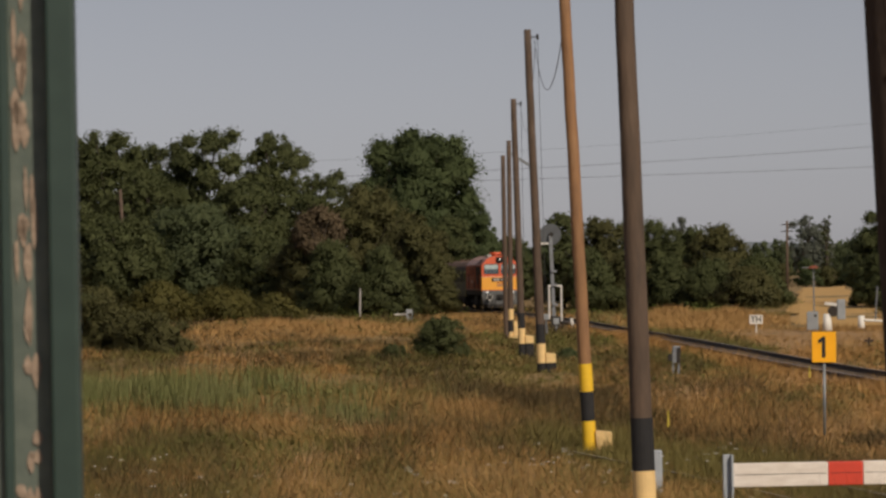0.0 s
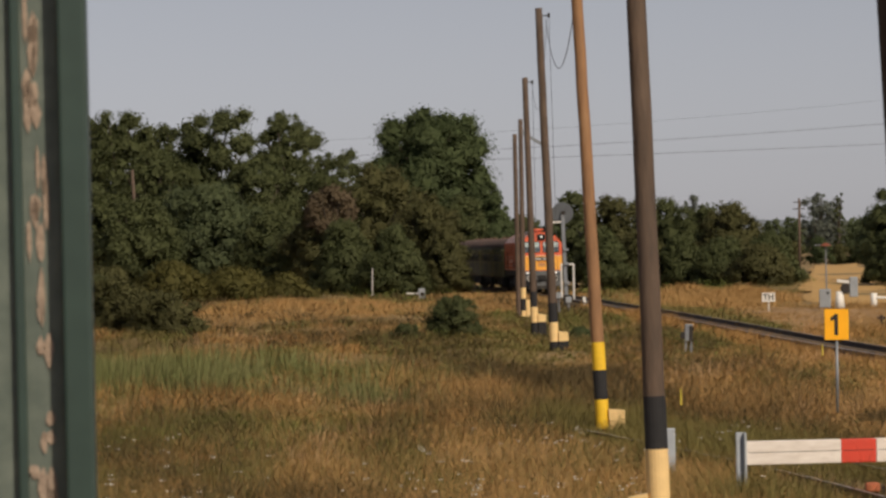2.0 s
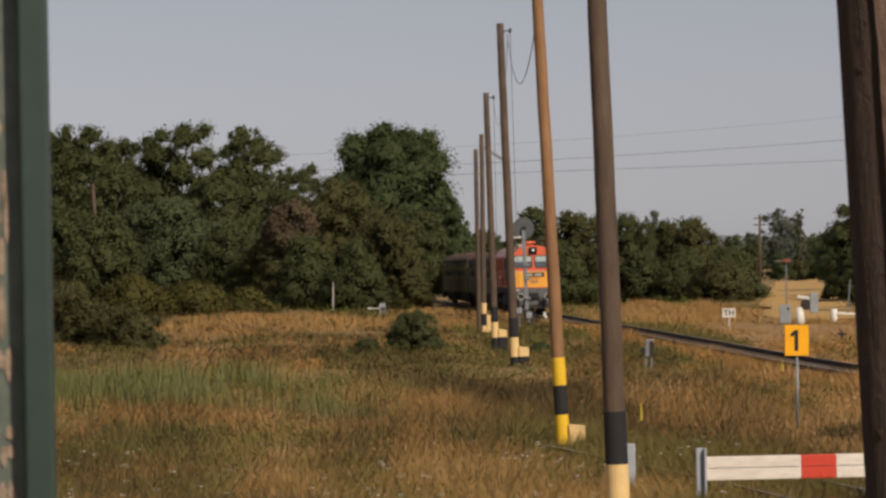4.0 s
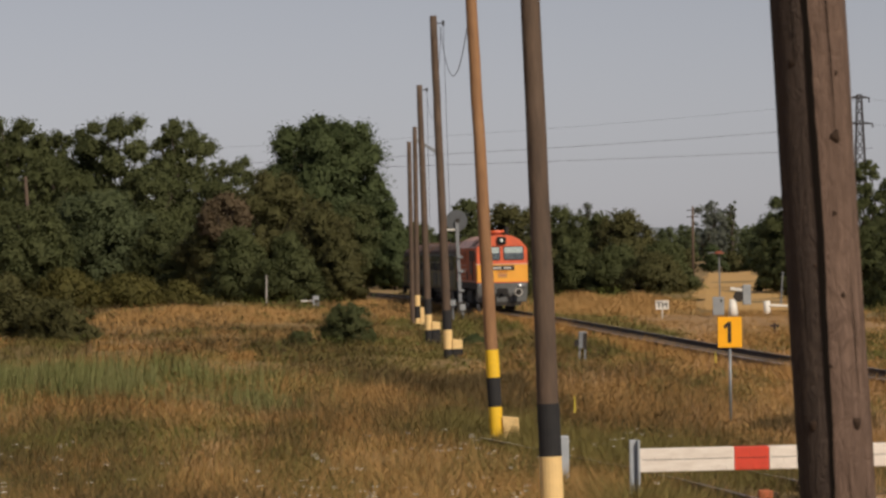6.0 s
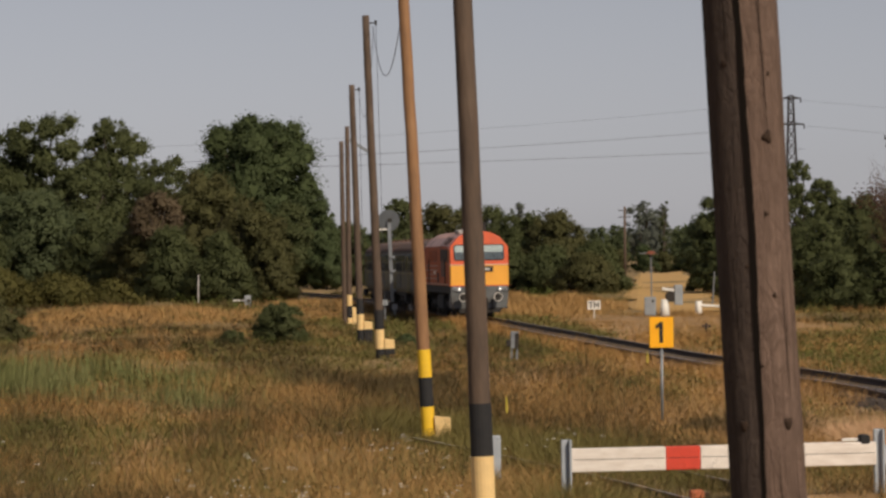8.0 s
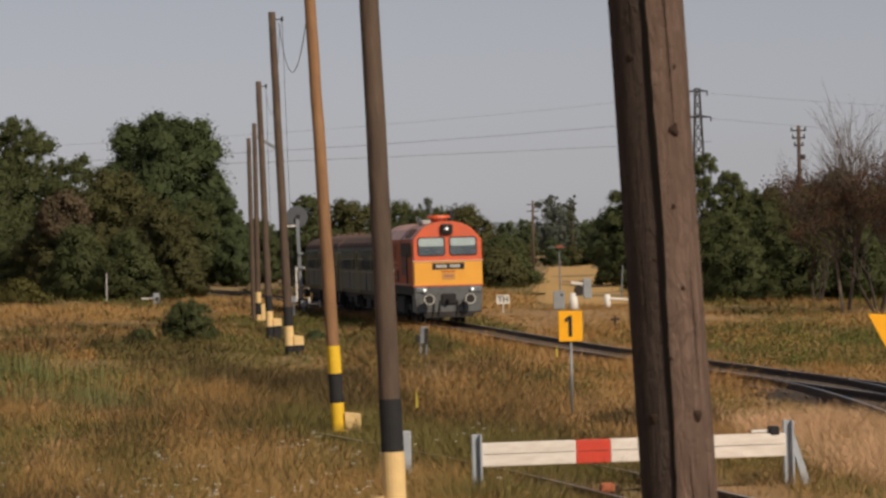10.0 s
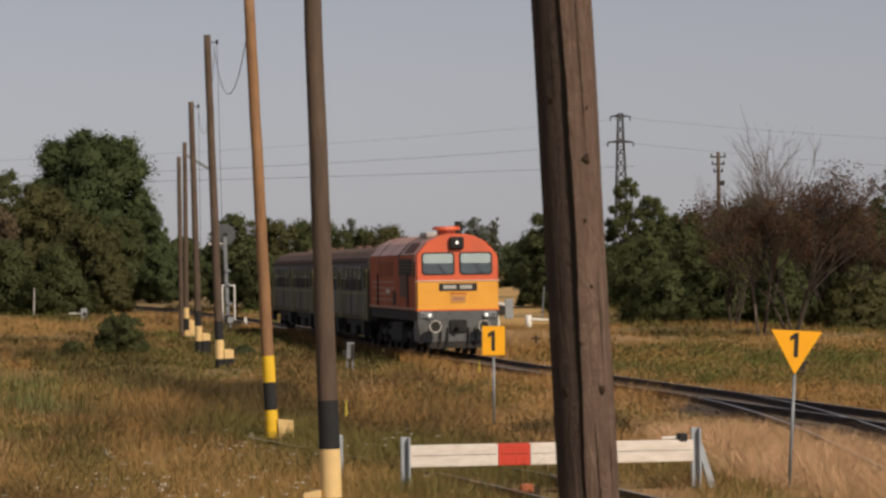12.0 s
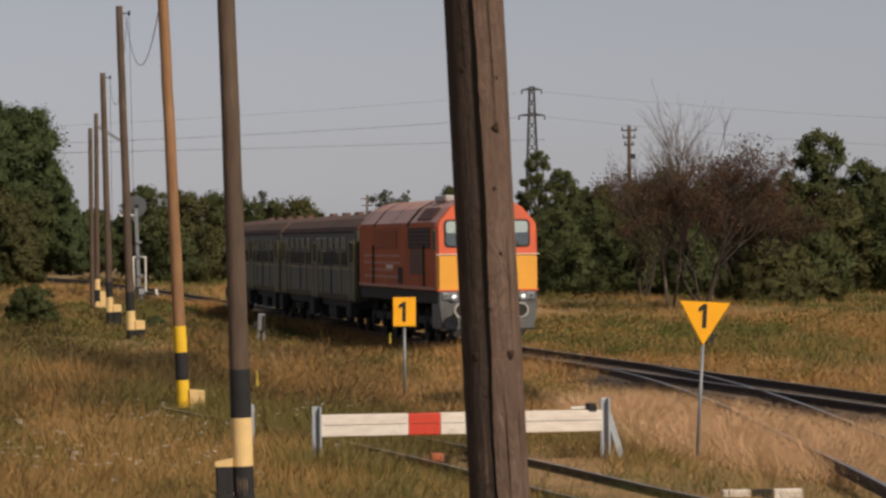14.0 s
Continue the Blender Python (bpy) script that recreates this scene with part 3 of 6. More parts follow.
    for z, deg, s in ((4.03, -67, 0.020), (2.80, -60, 0.020), (2.80, -130, 0.018), (3.70, -76, 0.009), (3.35, -70, 0.009), (4.35, -128, 0.014), (3.05, -96, 0.007), (3.48, -110, 0.008), (4.3, -58, 0.008)):
        a = radians(deg)
        own = bmesh.new()
        bmesh.ops.create_uvsphere(own, u_segments=14, v_segments=10, radius=1.0)
        for v in own.verts:
            w = 1 + 0.25 * math.sin(3 * math.atan2(v.co.z, v.co.y) + z * 9)
            v.co = (v.co.x * (0.014 if s > 0.015 else 0.007), v.co.y * s * w * (1 + 0.3 * (v.co.z < 0)), v.co.z * s * 1.3 * w)
        bmesh.ops.rotate(own, cent=(0, 0, 0), matrix=Matrix.Rotation(a, 3, 'Z'), verts=own.verts)
        bmesh.ops.translate(own, vec=(rad(z) * math.cos(a), rad(z) * math.sin(a), z), verts=own.verts)
        part("knot", own, "knot", t, smooth=True)
    # power pole and pylon
    pp = root("power_pole", pose(36.56, 220, 0), "grey wooden power pole with cross arms and insulators", "pole")
    part("shaft", rod((0, 0, -0.3), (0.06, 0, 10.3), 0.15, 0.11, 12, wobble=0.015, rings=8), "wood_dark", pp, smooth=True)
    for z, w in ((10.0, 0.95), (9.55, 0.8), (9.1, 0.6)):
        arm = part("cross_arm", box(0.05, 0, z, w, 0.08, 0.09, 0.01), "dark_iron", pp)
        for x in (-w / 2 + 0.06, w / 2 - 0.06):
            part("insulator", rod((0.05 + x, 0, z + 0.04), (0.05 + x, 0, z + 0.22), 0.05, 0.035, 8), "dark_iron", arm)
    part("transformer_switch", box(0.25, 0, 8.4, 0.35, 0.2, 0.3, 0.02), "dark_iron", pp)
    tagged(copy_thing(pp, pose(53.9, 221, 0)), "grey wooden power pole before the dark wood", "pole")
    fp = root("far_power_pole", pose(36.0, 388.3, 0), "distant wooden power pole with a double cross arm", "pole")
    part("shaft", rod((0, 0, -0.3), (0.1, 0, 8.2), 0.16, 0.12, 10), "wood_dark", fp, smooth=True)
    for z in (7.8, 7.1):
        part("cross_arm", box(0.1, 0, z, 1.3, 0.1, 0.1, 0.01), "dark_iron", fp)
    lp = root("left_power_pole", pose(-29.7, 345, 0, 0, -2.5, 0), "grey wooden pole standing before the trees", "pole")
    part("shaft", rod((0, 0, -0.3), (0, 0, 11.6), 0.18, 0.14, 10), "wood_dark", lp, smooth=True)
    part("cross_arm", box(-0.2, 0, 11.3, 0.7, 0.1, 0.1, 0.01), "dark_iron", lp)
    sp = root("white_post", pose(-6.35, 274, 0), "slim pale concrete marker post", "post")
    part("shaft", rod((0, 0, -0.1), (0.06, 0, 2.3), 0.07, 0.05, 8), "disc_pale", sp)
    make_pylon()


def make_pylon():
    t = root("lattice_pylon", pose(68.75, 495.2, 0), "dark steel lattice pylon with short arms", "pylon")
    H = 24.1
    half = lambda z: 1.15 - (1.15 - 0.32) * z / H
    bm = bmesh.new()
    for sx in (-1, 1):
        for sy in (-1, 1):
            rod((sx * half(0), sy * half(0), 0), (sx * half(H), sy * half(H), H), 0.09, 0.07, 6, bm)
    n = 16
    for i in range(n):
        z0, z1 = H * i / n, H * (i + 1) / n
        for sy in (-1, 1):
            rod((-half(z0), sy * half(z0), z0), (half(z1), sy * half(z1), z1), 0.045, seg=5, bm=bm)
            rod((half(z0), sy * half(z0), z0), (-half(z1), sy * half(z1), z1), 0.045, seg=5, bm=bm)
            rod((-half(z1), sy * half(z1), z1), (half(z1), sy * half(z1), z1), 0.045, seg=5, bm=bm)
    part("mast", bm, "lattice", t)
    for z, w in ((H - 0.4, 1.35), (H - 3.9, 1.75)):
        arm = part("arm", rod((-w, 0, z), (w, 0, z), 0.1, seg=6, bm=rod((-w, 0, z), (0, 0, z + 0.3), 0.06, seg=5, bm=rod((w, 0, z), (0, 0, z + 0.3), 0.06, seg=5))), "lattice", t)
        for x in (-w, w):
            part("insulator", rod((x, 0, z - 0.6), (x, 0, z), 0.09, seg=6), "dark_iron", arm)


def cable(name, a, b, sag, r, label, group="overhead wires", cat="wire"):
    bm = bmesh.new()
    pts = [Vector(a).lerp(Vector(b), i / 24) - Vector((0, 0, sag * 4 * (i / 24) * (1 - i / 24))) for i in range(25)]
    for p, q in zip(pts, pts[1:]):
        rod(p, q, r, seg=5, bm=bm)
    return tagged(finish(name, bm, "wire"), label, cat, group)


def make_wires():
    lab = "thin grey overhead power line against the sky"
    cable("power_line", (-150, 516, 23.8), (68.8, 495.2, 23.4), 5.0, 0.013, lab)
    cable("power_line", (-149, 516, 20.1), (67.2, 495.4, 19.9), 3.6, 0.026, lab)
    cable("power_line", (-150, 516, 17.0), (70.5, 495.0, 16.9), 1.5, 0.026, lab)
    cable("power_line", (70.4, 495.0, 23.4), (259, 470, 23.5), 5.5, 0.014, lab)
    cable("power_line", (70.6, 495.0, 20.0), (259, 470, 20.2), 6.0, 0.016, lab)
    copy_thing(bpy.data.objects["lattice_pylon"], pose(260, 470, 0))
    copy_thing(bpy.data.objects["lattice_pylon"], pose(-150, 516, 0))
    cable("hanging_wire", (3.02, 119.5, 10.95), (2.5, 70.4, 9.4), 2.0, 0.011, "slack dark wire hanging between two poles", "pole wires")
    cable("hanging_wire", (3.2, 150.9, 10.3), (3.05, 119.6, 10.9), 1.9, 0.010, "slack dark wire hanging between two poles", "pole wires")


# ---------------------------------------------------------------- railway things
def numeral(parent, x, z, y, k):
    """The figure 1 with its flag."""
    o = [(-0.02, 0.215), (0.04, 0.215), (0.04, -0.215), (-0.035, -0.215), (-0.035, 0.11), (-0.11, 0.07), (-0.11, 0.145)]
    return part("numeral", prism([(x + a * k, z + b * k) for a, b in o][::-1], 0.008, at=y), "sign_black", parent, "black figure 1")


def make_signs():
    n1 = root("track_number_board", pose(7.73, 75.6, 0, 0, 0.4, -4), "orange-yellow square board with a black 1 on a steel post", "sign")
    part("post", rod((0, 0, -0.2), (0, 0, 1.6), 0.030, seg=12), "steel", n1, smooth=True)
    bd = part("board", box(0, -0.05, 1.86, 0.49, 0.012, 0.63, 0.004), "sign_yellow", n1)
    part("rim", box(0, -0.042, 1.86, 0.50, 0.01, 0.64), "dark_iron", bd)
    numeral(bd, -0.01, 1.86, -0.06, 1.0)
    tri = root("triangle_board", pose(9.80, 51.87, 0, 0, 3.4, -4), "orange-yellow triangular board with a black 1, point down", "sign")
    part("post", rod((0, 0, -0.2), (0.0, 0, 1.85), 0.027, seg=12), "steel", tri, smooth=True)
    bd = part("board", prism([(-0.39, 2.43), (0.0, 1.76), (0.39, 2.43)], 0.012, at=-0.04), "sign_yellow", tri)
    part("rim", prism([(-0.40, 2.437), (0.0, 1.748), (0.40, 2.437)], 0.01, at=-0.028), "dark_iron", bd)
    numeral(bd, 0.0, 2.21, -0.05, 0.86)
    part("base_clod", rod((0, 0, -0.1), (0, 0, 0.05), 0.09, 0.06, 8), "dirt", tri)
    th = root("crossing_board", pose(16.1, 191.3, 0, 0, 0, -6), "white rectangular board lettered TH on a short post", "sign")
    part("post", rod((0, 0, -0.2), (0, 0, 0.98), 0.035, seg=8), "sign_white", th)
    bd = part("board", box(0, -0.06, 0.75, 0.68, 0.02, 0.47, 0.004), "sign_white", th)
    glyphs("TH", 0.42, bd, pose(0, -0.075, 0.75), name="lettering")
    # crossing equipment
    gb = root("relay_cabinet", pose(19.1, 192.0, 0, 0, 0, -10), "grey steel relay cabinet at the crossing", "cabinet")
    part("body", box(0, 0, 0.62, 0.58, 0.45, 0.98, 0.03), "cabinet_grey", gb)
    part("plinth", box(0, 0, 0.06, 0.5, 0.4, 0.3), "dirt", gb)
    part("door", box(-0.02, -0.235, 0.62, 0.5, 0.02, 0.88, 0.008), "cabinet_grey", gb)
    part("dial", rod((0.16, -0.25, 0.9), (0.16, -0.23, 0.9), 0.07, seg=12), "dark_iron", gb)
    lm = root("crossing_lamp", pose(19.22, 192.4, 0), "thin lamp post with a small red hood", "lamp post")
    part("post", rod((0, 0, -0.1), (0, 0, 3.4), 0.045, 0.035, 10), "steel", lm)
    part("hood", rod((0, 0, 3.36), (0, 0, 3.50), 0.32, 0.10, 14), "hood_red", lm, "flat dull red hood")
    part("side_arm", rod((-0.6, 0, 3.4), (0, 0, 3.4), 0.03, seg=6), "steel", lm)
    mech = root("barrier_drive", pose(19.85, 191.9, 0), "white barrier drive with a grey counterweight arm", "barrier")
    part("pillar", rod((0, 0, -0.1), (0, 0, 0.98), 0.28, 0.19, 12), "sign_white", mech, smooth=True)
    part("head", rod((0.32, -0.2, 1.12), (0.32, 0.2, 1.12), 0.27, seg=14), "dark_iron", mech)
    part("arm", box(0.1, -0.1, 1.5, 0.9, 0.12, 0.16, 0.02, m=pose(0, 0, 0, 0, 8, 0)), "sign_white", mech)
    part("counterweight", box(0.72, -0.05, 1.2, 0.42, 0.35, 1.05, 0.03), "cabinet_grey", mech)
    wp = root("barrier_post", pose(21.94, 194.7, 0), "white round barrier post with a pivoted arm", "barrier")
    part("pillar", rod((0, 0, -0.1), (0, 0, 0.82), 0.19, 0.17, 14), "sign_white", wp, smooth=True)
    part("arm", rod((0.1, -0.1, 0.58), (1.1, -0.1, 0.52), 0.08, 0.06, 8), "sign_white", wp)
    part("raised_rod", rod((0.72, -0.1, 0.5), (0.86, -0.1, 2.35), 0.04, seg=8), "steel", wp)
    bl = root("trackside_box", pose(-2.35, 241, float(ground_z(np.array(-2.35), np.array(241.0)))), "small grey signal box housing in the grass", "box")
    part("body", box(0, 0, 0.55, 0.42, 0.4, 0.85, 0.03), "cabinet_grey", bl)
    part("lens", rod((0.05, -0.22, 0.6), (0.05, -0.19, 0.6), 0.14, seg=14), "dark_iron", bl)
    part("side_bar", rod((-1.0, 0, 0.65), (-0.2, 0, 0.65), 0.05, seg=8), "sign_white", bl)
    sw = root("switch_lantern", pose(7.48, 120.8, 0, 0, 2, 0), "grey point lever box on two short posts", "switch stand")
    part("body", box(0.03, 0, 0.68, 0.26, 0.22, 0.56, 0.02), "steel", sw)
    part("target_plate", box(0.1, -0.13, 0.66, 0.12, 0.02, 0.5, 0.005), "dark_iron", sw)
    part("side_lamp", box(-0.16, -0.02, 0.58, 0.16, 0.16, 0.22, 0.02), "dark_iron", sw)
    for x in (-0.06, 0.12):
        part("leg", box(x, 0, 0.2, 0.06, 0.06, 0.7), "steel", sw)
    for x, y in ((17.2, 150), (19.2, 158)):
        mk = root("rail_marker", pose(x, y, 0), "short rusty iron marker stake with a cross piece", "marker", "marker stakes")
        part("stake", rod((0, 0, -0.1), (0, 0, 0.55), 0.05, seg=6), "rail_side", mk)
        part("cross_piece", box(0, 0, 0.42, 0.36, 0.08, 0.1), "rail_side", mk)
    pl = root("point_lantern", pose(19.6, 103, 0), "small dark iron point lantern beside the main track", "lantern")
    part("post", rod((0, 0, -0.1), (0, 0, 0.2), 0.05, seg=8), "dark_iron", pl)
    part("body", box(0, 0, 0.34, 0.26, 0.24, 0.28, 0.03), "dark_iron", pl)
    part("hood", box(0.05, 0, 0.53, 0.34, 0.28, 0.07, 0.02), "dark_iron", pl)
    rb = root("red_box", pose(35.9, 145.9, 0), "dark red trackside box on a post", "box")
    part("post", rod((0, 0, -0.1), (0, 0, 0.5), 0.05, seg=8), "rail_side", rb)
    part("body", box(0.0, 0, 0.6, 0.55, 0.4, 0.42, 0.02), "red_paint", rb)


def make_signal():
    s = root("semaphore_signal", pose(6.2, 210, 0, 0, -1.6, 0), "grey lattice railway signal seen from behind its round disc", "signal")
    part("mast", box(0, 0, 2.65, 0.2, 0.2, 5.5, 0.02), "steel", s)
    for z in (1.5, 2.6, 3.4):
        part("collar", box(0.1, -0.05, z, 0.3, 0.3, 0.14, 0.02), "steel", s)
    d = part("disc", rod((0.0, 0.1, 5.5), (0.0, 0.16, 5.5), 0.62, seg=28), "disc_grey", s, "round grey signal disc")
    part("hub", rod((0.05, -0.1, 5.5), (0.05, 0.1, 5.5), 0.13, seg=12), "dark_iron", d)
    part("bracket_arm", box(-0.45, 0, 5.0, 1.0, 0.08, 0.1), "sign_white", s)
    part("foot_box", box(0.05, -0.2, 0.5, 0.5, 0.4, 0.7, 0.03), "dark_iron", s)
    part("ladder", rod((-0.75, 0.1, 0), (-0.7, 0.1, 6.5), 0.035, seg=6), "steel", s)
    f = root("tubular_bracket", pose(7.2, 241.9, 0), "white tubular bracket frame beside the signal", "frame")
    for x in (-0.38, 0.42):
        part("upright", rod((x, 0, -0.1), (x, 0, 2.42), 0.06, seg=8), "sign_white", f)
    part("top_rail", rod((-0.42, 0, 2.42), (0.46, 0, 2.42), 0.06, seg=8), "sign_white", f)
    for i, (x, y, h) in enumerate(((6.0, 200, 0.7), (5.35, 196, 1.0))):
        b = root("lineside_box", pose(x, y, 0), "small pale cable box on a post", "box", "cable boxes")
        part("post", rod((0, 0, -0.1), (0, 0, h), 0.06, seg=8), "steel", b)
        part("body", box(0, -0.05, h, 0.3, 0.22, 0.32, 0.02), "cabinet_grey", b)
    st = root("white_stake", pose(7.0, 214, 0, 0, -8, 0), "white slanted stake by the signal foot", "stake")
    part("shaft", box(0.4, 0, 0.25, 0.16, 0.08, 0.7, 0.01), "sign_white", st)


def make_buffer_stop():
    """The white and red beam across the siding, on two steel posts."""
    b = root("stop_beam", pose(4.0, 52.0, 0, 0, 0, 5.5), "white wooden stop beam with a red band on steel posts", "buffer stop")
    L = 4.42
    for x0, x1, m, lab in ((0.0, 1.36, "white_paint", "white painted plank"), (1.36, 1.86, "red_paint", "red painted plank"), (1.86, L, "white_paint", "white painted plank")):
        pl = part("plank", box((x0 + x1) / 2, 0, 0.60, x1 - x0 - 0.002, 0.2, 0.33, 0.012), m, b, lab)
        part("groove", box((x0 + x1) / 2, -0.1005, 0.61, x1 - x0 - 0.06, 0.004, 0.008), "dark_iron", pl)
    part("cleat", box(L - 0.36, 0, 0.80, 0.24, 0.04, 0.04, 0.008), "sign_white", b)
    part("clamp", box(L - 0.16, -0.01, 0.80, 0.15, 0.2, 0.14, 0.03), "black_paint", b)
    for x in (L + 0.05, -0.06):
        tall = x > 0
        up = part("post", box(x, 0, 0.42, 0.13, 0.06, 1.05 if tall else 0.95, 0.008, bm=box(x + 0.05, -0.06, 0.42, 0.03, 0.14, 1.05 if tall else 0.95, 0.005)), "steel_blue", b)
        if tall:
            part("brace", prism([(x + 0.02, 0.72), (x + 0.1, 0.72), (x + 0.36, -0.1), (x + 0.24, -0.1)], 0.08), "steel_blue", up)
    g = root("guard_rail_post", pose(3.3, 58.0, 0), "short grey steel post in the dry grass", "post")
    part("shaft", box(0, 0, 0.3, 0.14, 0.12, 0.75, 0.02), "steel_blue", g)
    o = root("orange_cap", pose(5.7, 51.2, 0), "faded orange rail clamp lying by the rail", "clamp")
    part("cap", box(0, 0, 0.14, 0.2, 0.16, 0.13, 0.03), "orange_faded", o)
    part("shank", box(0.12, 0.1, 0.1, 0.1, 0.3, 0.12), "rail_side", o)
    w = root("fouling_bar", pose(9.12, 43.5, 0), "white and black painted fouling point bar", "marker")
    for x0, x1, m in ((-0.53, -0.16, "white_paint"), (-0.16, 0.15, "black_paint"), (0.15, 0.53, "white_paint")):
        part("segment", box((x0 + x1) / 2, 0, 0.02, x1 - x0, 0.16, 0.18, 0.015), m, w)


def make_near_post():
    """The green iron post close beside the camera."""
    p = root("iron_post", pose(-1.028, 8.4, 0, 0, -0.15, 4), "dark green painted iron post with flaking paint", "post")
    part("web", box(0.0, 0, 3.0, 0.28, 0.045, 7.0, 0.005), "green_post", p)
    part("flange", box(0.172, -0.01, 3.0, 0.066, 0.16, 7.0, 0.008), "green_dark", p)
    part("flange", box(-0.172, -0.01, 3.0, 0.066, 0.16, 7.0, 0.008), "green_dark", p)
    # narrow darker green strip along the web
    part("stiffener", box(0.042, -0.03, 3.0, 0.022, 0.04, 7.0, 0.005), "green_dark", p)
    rng = random.Random(8)
    for i in range(40):
        z = 2.8 + 1.5 * rng.random()
        x = rng.choice((0.068, 0.085, 0.085, 0.108)) + rng.uniform(-0.006, 0.006)
        w, h = rng.uniform(0.006, 0.017), rng.uniform(0.015, 0.07)
        bm = bmesh.new()
        ring = [bm.verts.new((x + w * math.cos(a) * rng.uniform(0.6, 1.1), -0.0275, z + h * math.sin(a) * rng.uniform(0.6, 1.1))) for a in np.linspace(0, math.tau, 9)[:-1]]
        top = [bm.verts.new((v.co.x, -0.022, v.co.z)) for v in ring]
        bm.faces.new(ring)
        for k in range(8):
            bm.faces.new((ring[k], ring[(k + 1) % 8], top[(k + 1) % 8], top[k]))
        part("paint_flake", bm, "flaked", p)


# ---------------------------------------------------------------- plants
FIELD = np.random.default_rng(42).random((256, 256))


def field(x, y, cell, ox=0.0):
    """Smooth value noise over the plan, 0 to 1."""
    u, v = x / cell + ox, y / cell + ox * 1.7
    i, j = np.floor(u).astype(int), np.floor(v).astype(int)
    a, b = u - i, v - j
    a, b = a * a * (3 - 2 * a), b * b * (3 - 2 * b)
    g = lambda p, q: FIELD[p % 256, q % 256]
    return (g(i, j) * (1 - a) + g(i + 1, j) * a) * (1 - b) + (g(i, j + 1) * (1 - a) + g(i + 1, j + 1) * a) * b


def low_growth(x, y):
    """Shorter growth, trodden round the feet of poles, boards and posts."""
    f = np.ones(len(x))
    for fx, fy in ((2.36, 43.95), (2.72, 70.36), (3.11, 119.57), (3.13, 150.97), (3.30, 185.97), (7.48, 120.8), (7.73, 75.6), (9.8, 51.87)):
        f *= 1 - 0.72 * np.exp(-((x - fx * (1 - 0.015)) / (0.35 + 0.004 * fy)) ** 2 - ((y - fy + 0.035 * fy) / (0.055 * fy)) ** 2)
    return f


def blades(name, material, region, count, hmin, hmax, label, seed, wide=1.0, lean=0.5, avoid=True, area=None):
    """Upright grass blades, one triangle each, denser near the camera. region(x, y) gives the share that grows there."""
    rng = np.random.default_rng(seed)
    y = 40 * (330 / 40) ** rng.random(count * 8)
    x = (rng.uniform(-0.155, 0.30, count * 8)) * (y + 12)
    if area:
        x, y = rng.uniform(area[0], area[1], count * 4), rng.uniform(area[2], area[3], count * 4)
    keep = rng.random(len(x)) < region(x, y)
    if avoid:
        for line, half, z in ((MAIN, 1.0, 0), (BRANCH, 0.25, 0), (SIDING, 0.3, 0)):
            lx = np.interp(y, line.q[:, 1], line.q[:, 0])
            inside = (y > line.q[:, 1].min()) & (y < line.q[:, 1].max())
            keep &= ~(inside & (np.abs(x - lx) < half))
        keep &= ~((x > 14.2) & (x < 23.5) & (y > 153) & (y < 202) & (rng.random(len(x)) < 0.7))
    lx = 19.5 + 0.098 * (y - 210)
    keep &= ~((x > lx) & (x < lx + 5.5) & (y > 208))
    lx = np.interp(y, MAIN.q[:, 1], MAIN.q[:, 0])
    keep &= ~((y < 115) & (x > lx) & (x < lx + 2.2)) & ~((y < 82) & (x < lx) & (x > lx - 2.6))
    x, y = x[keep][:count], y[keep][:count]
    n = len(x)
    z = ground_z(x, y)
    patch = 0.30 + 0.8 * field(x, y * 0.5, 0.8, seed) + 0.75 * field(x, y * 0.3, 3.0, seed + 3)
    hgt = rng.uniform(hmin, hmax, n) * patch * low_growth(x, y)
    w = np.maximum(0.006, y * 0.00014) * wide * rng.uniform(0.7, 1.3, n)
    a = rng.uniform(0, np.pi, n)
    dx, dy = np.cos(a) * w / 2, np.sin(a) * w / 2
    lx, ly = rng.normal(0, lean, n) * hgt, rng.normal(0, lean, n) * hgt
    v = np.empty((n, 3, 3))
    v[:, 0] = np.stack([x - dx, y - dy, z - 0.03], -1)
    v[:, 1] = np.stack([x + dx, y + dy, z - 0.03], -1)
    v[:, 2] = np.stack([x + lx, y + ly, z + hgt], -1)
    up = rng.normal(0, 0.30, (n, 3)) + np.array([0.15, -0.62, 0.8])
    up /= np.linalg.norm(up, axis=1)[:, None]
    ob = soup(name, v.reshape(-1, 3), np.arange(n * 3).reshape(n, 3), material, None, np.repeat(up, 3, axis=0))
    return tagged(ob, label, "grass", kind="stuff")


def ell(x, y, cx, cy, rx, ry):
    return np.clip(1.35 - ((x - cx) / rx) ** 2 - ((y - cy) / ry) ** 2, 0, 1)


def swirl(x, y, s, ph=0.0):
    """Patches of plants at two sizes, stretched along y where the view is flat."""
    f = 0.46 * field(x, y * 0.15, 3.0, ph + 5) + 0.34 * field(x, y * 0.3, 1.2, ph + 9) + 0.20 * field(x, y * 0.6, 0.5, ph + 2)
    return np.clip((f - 0.455) / 0.07, 0, 1)


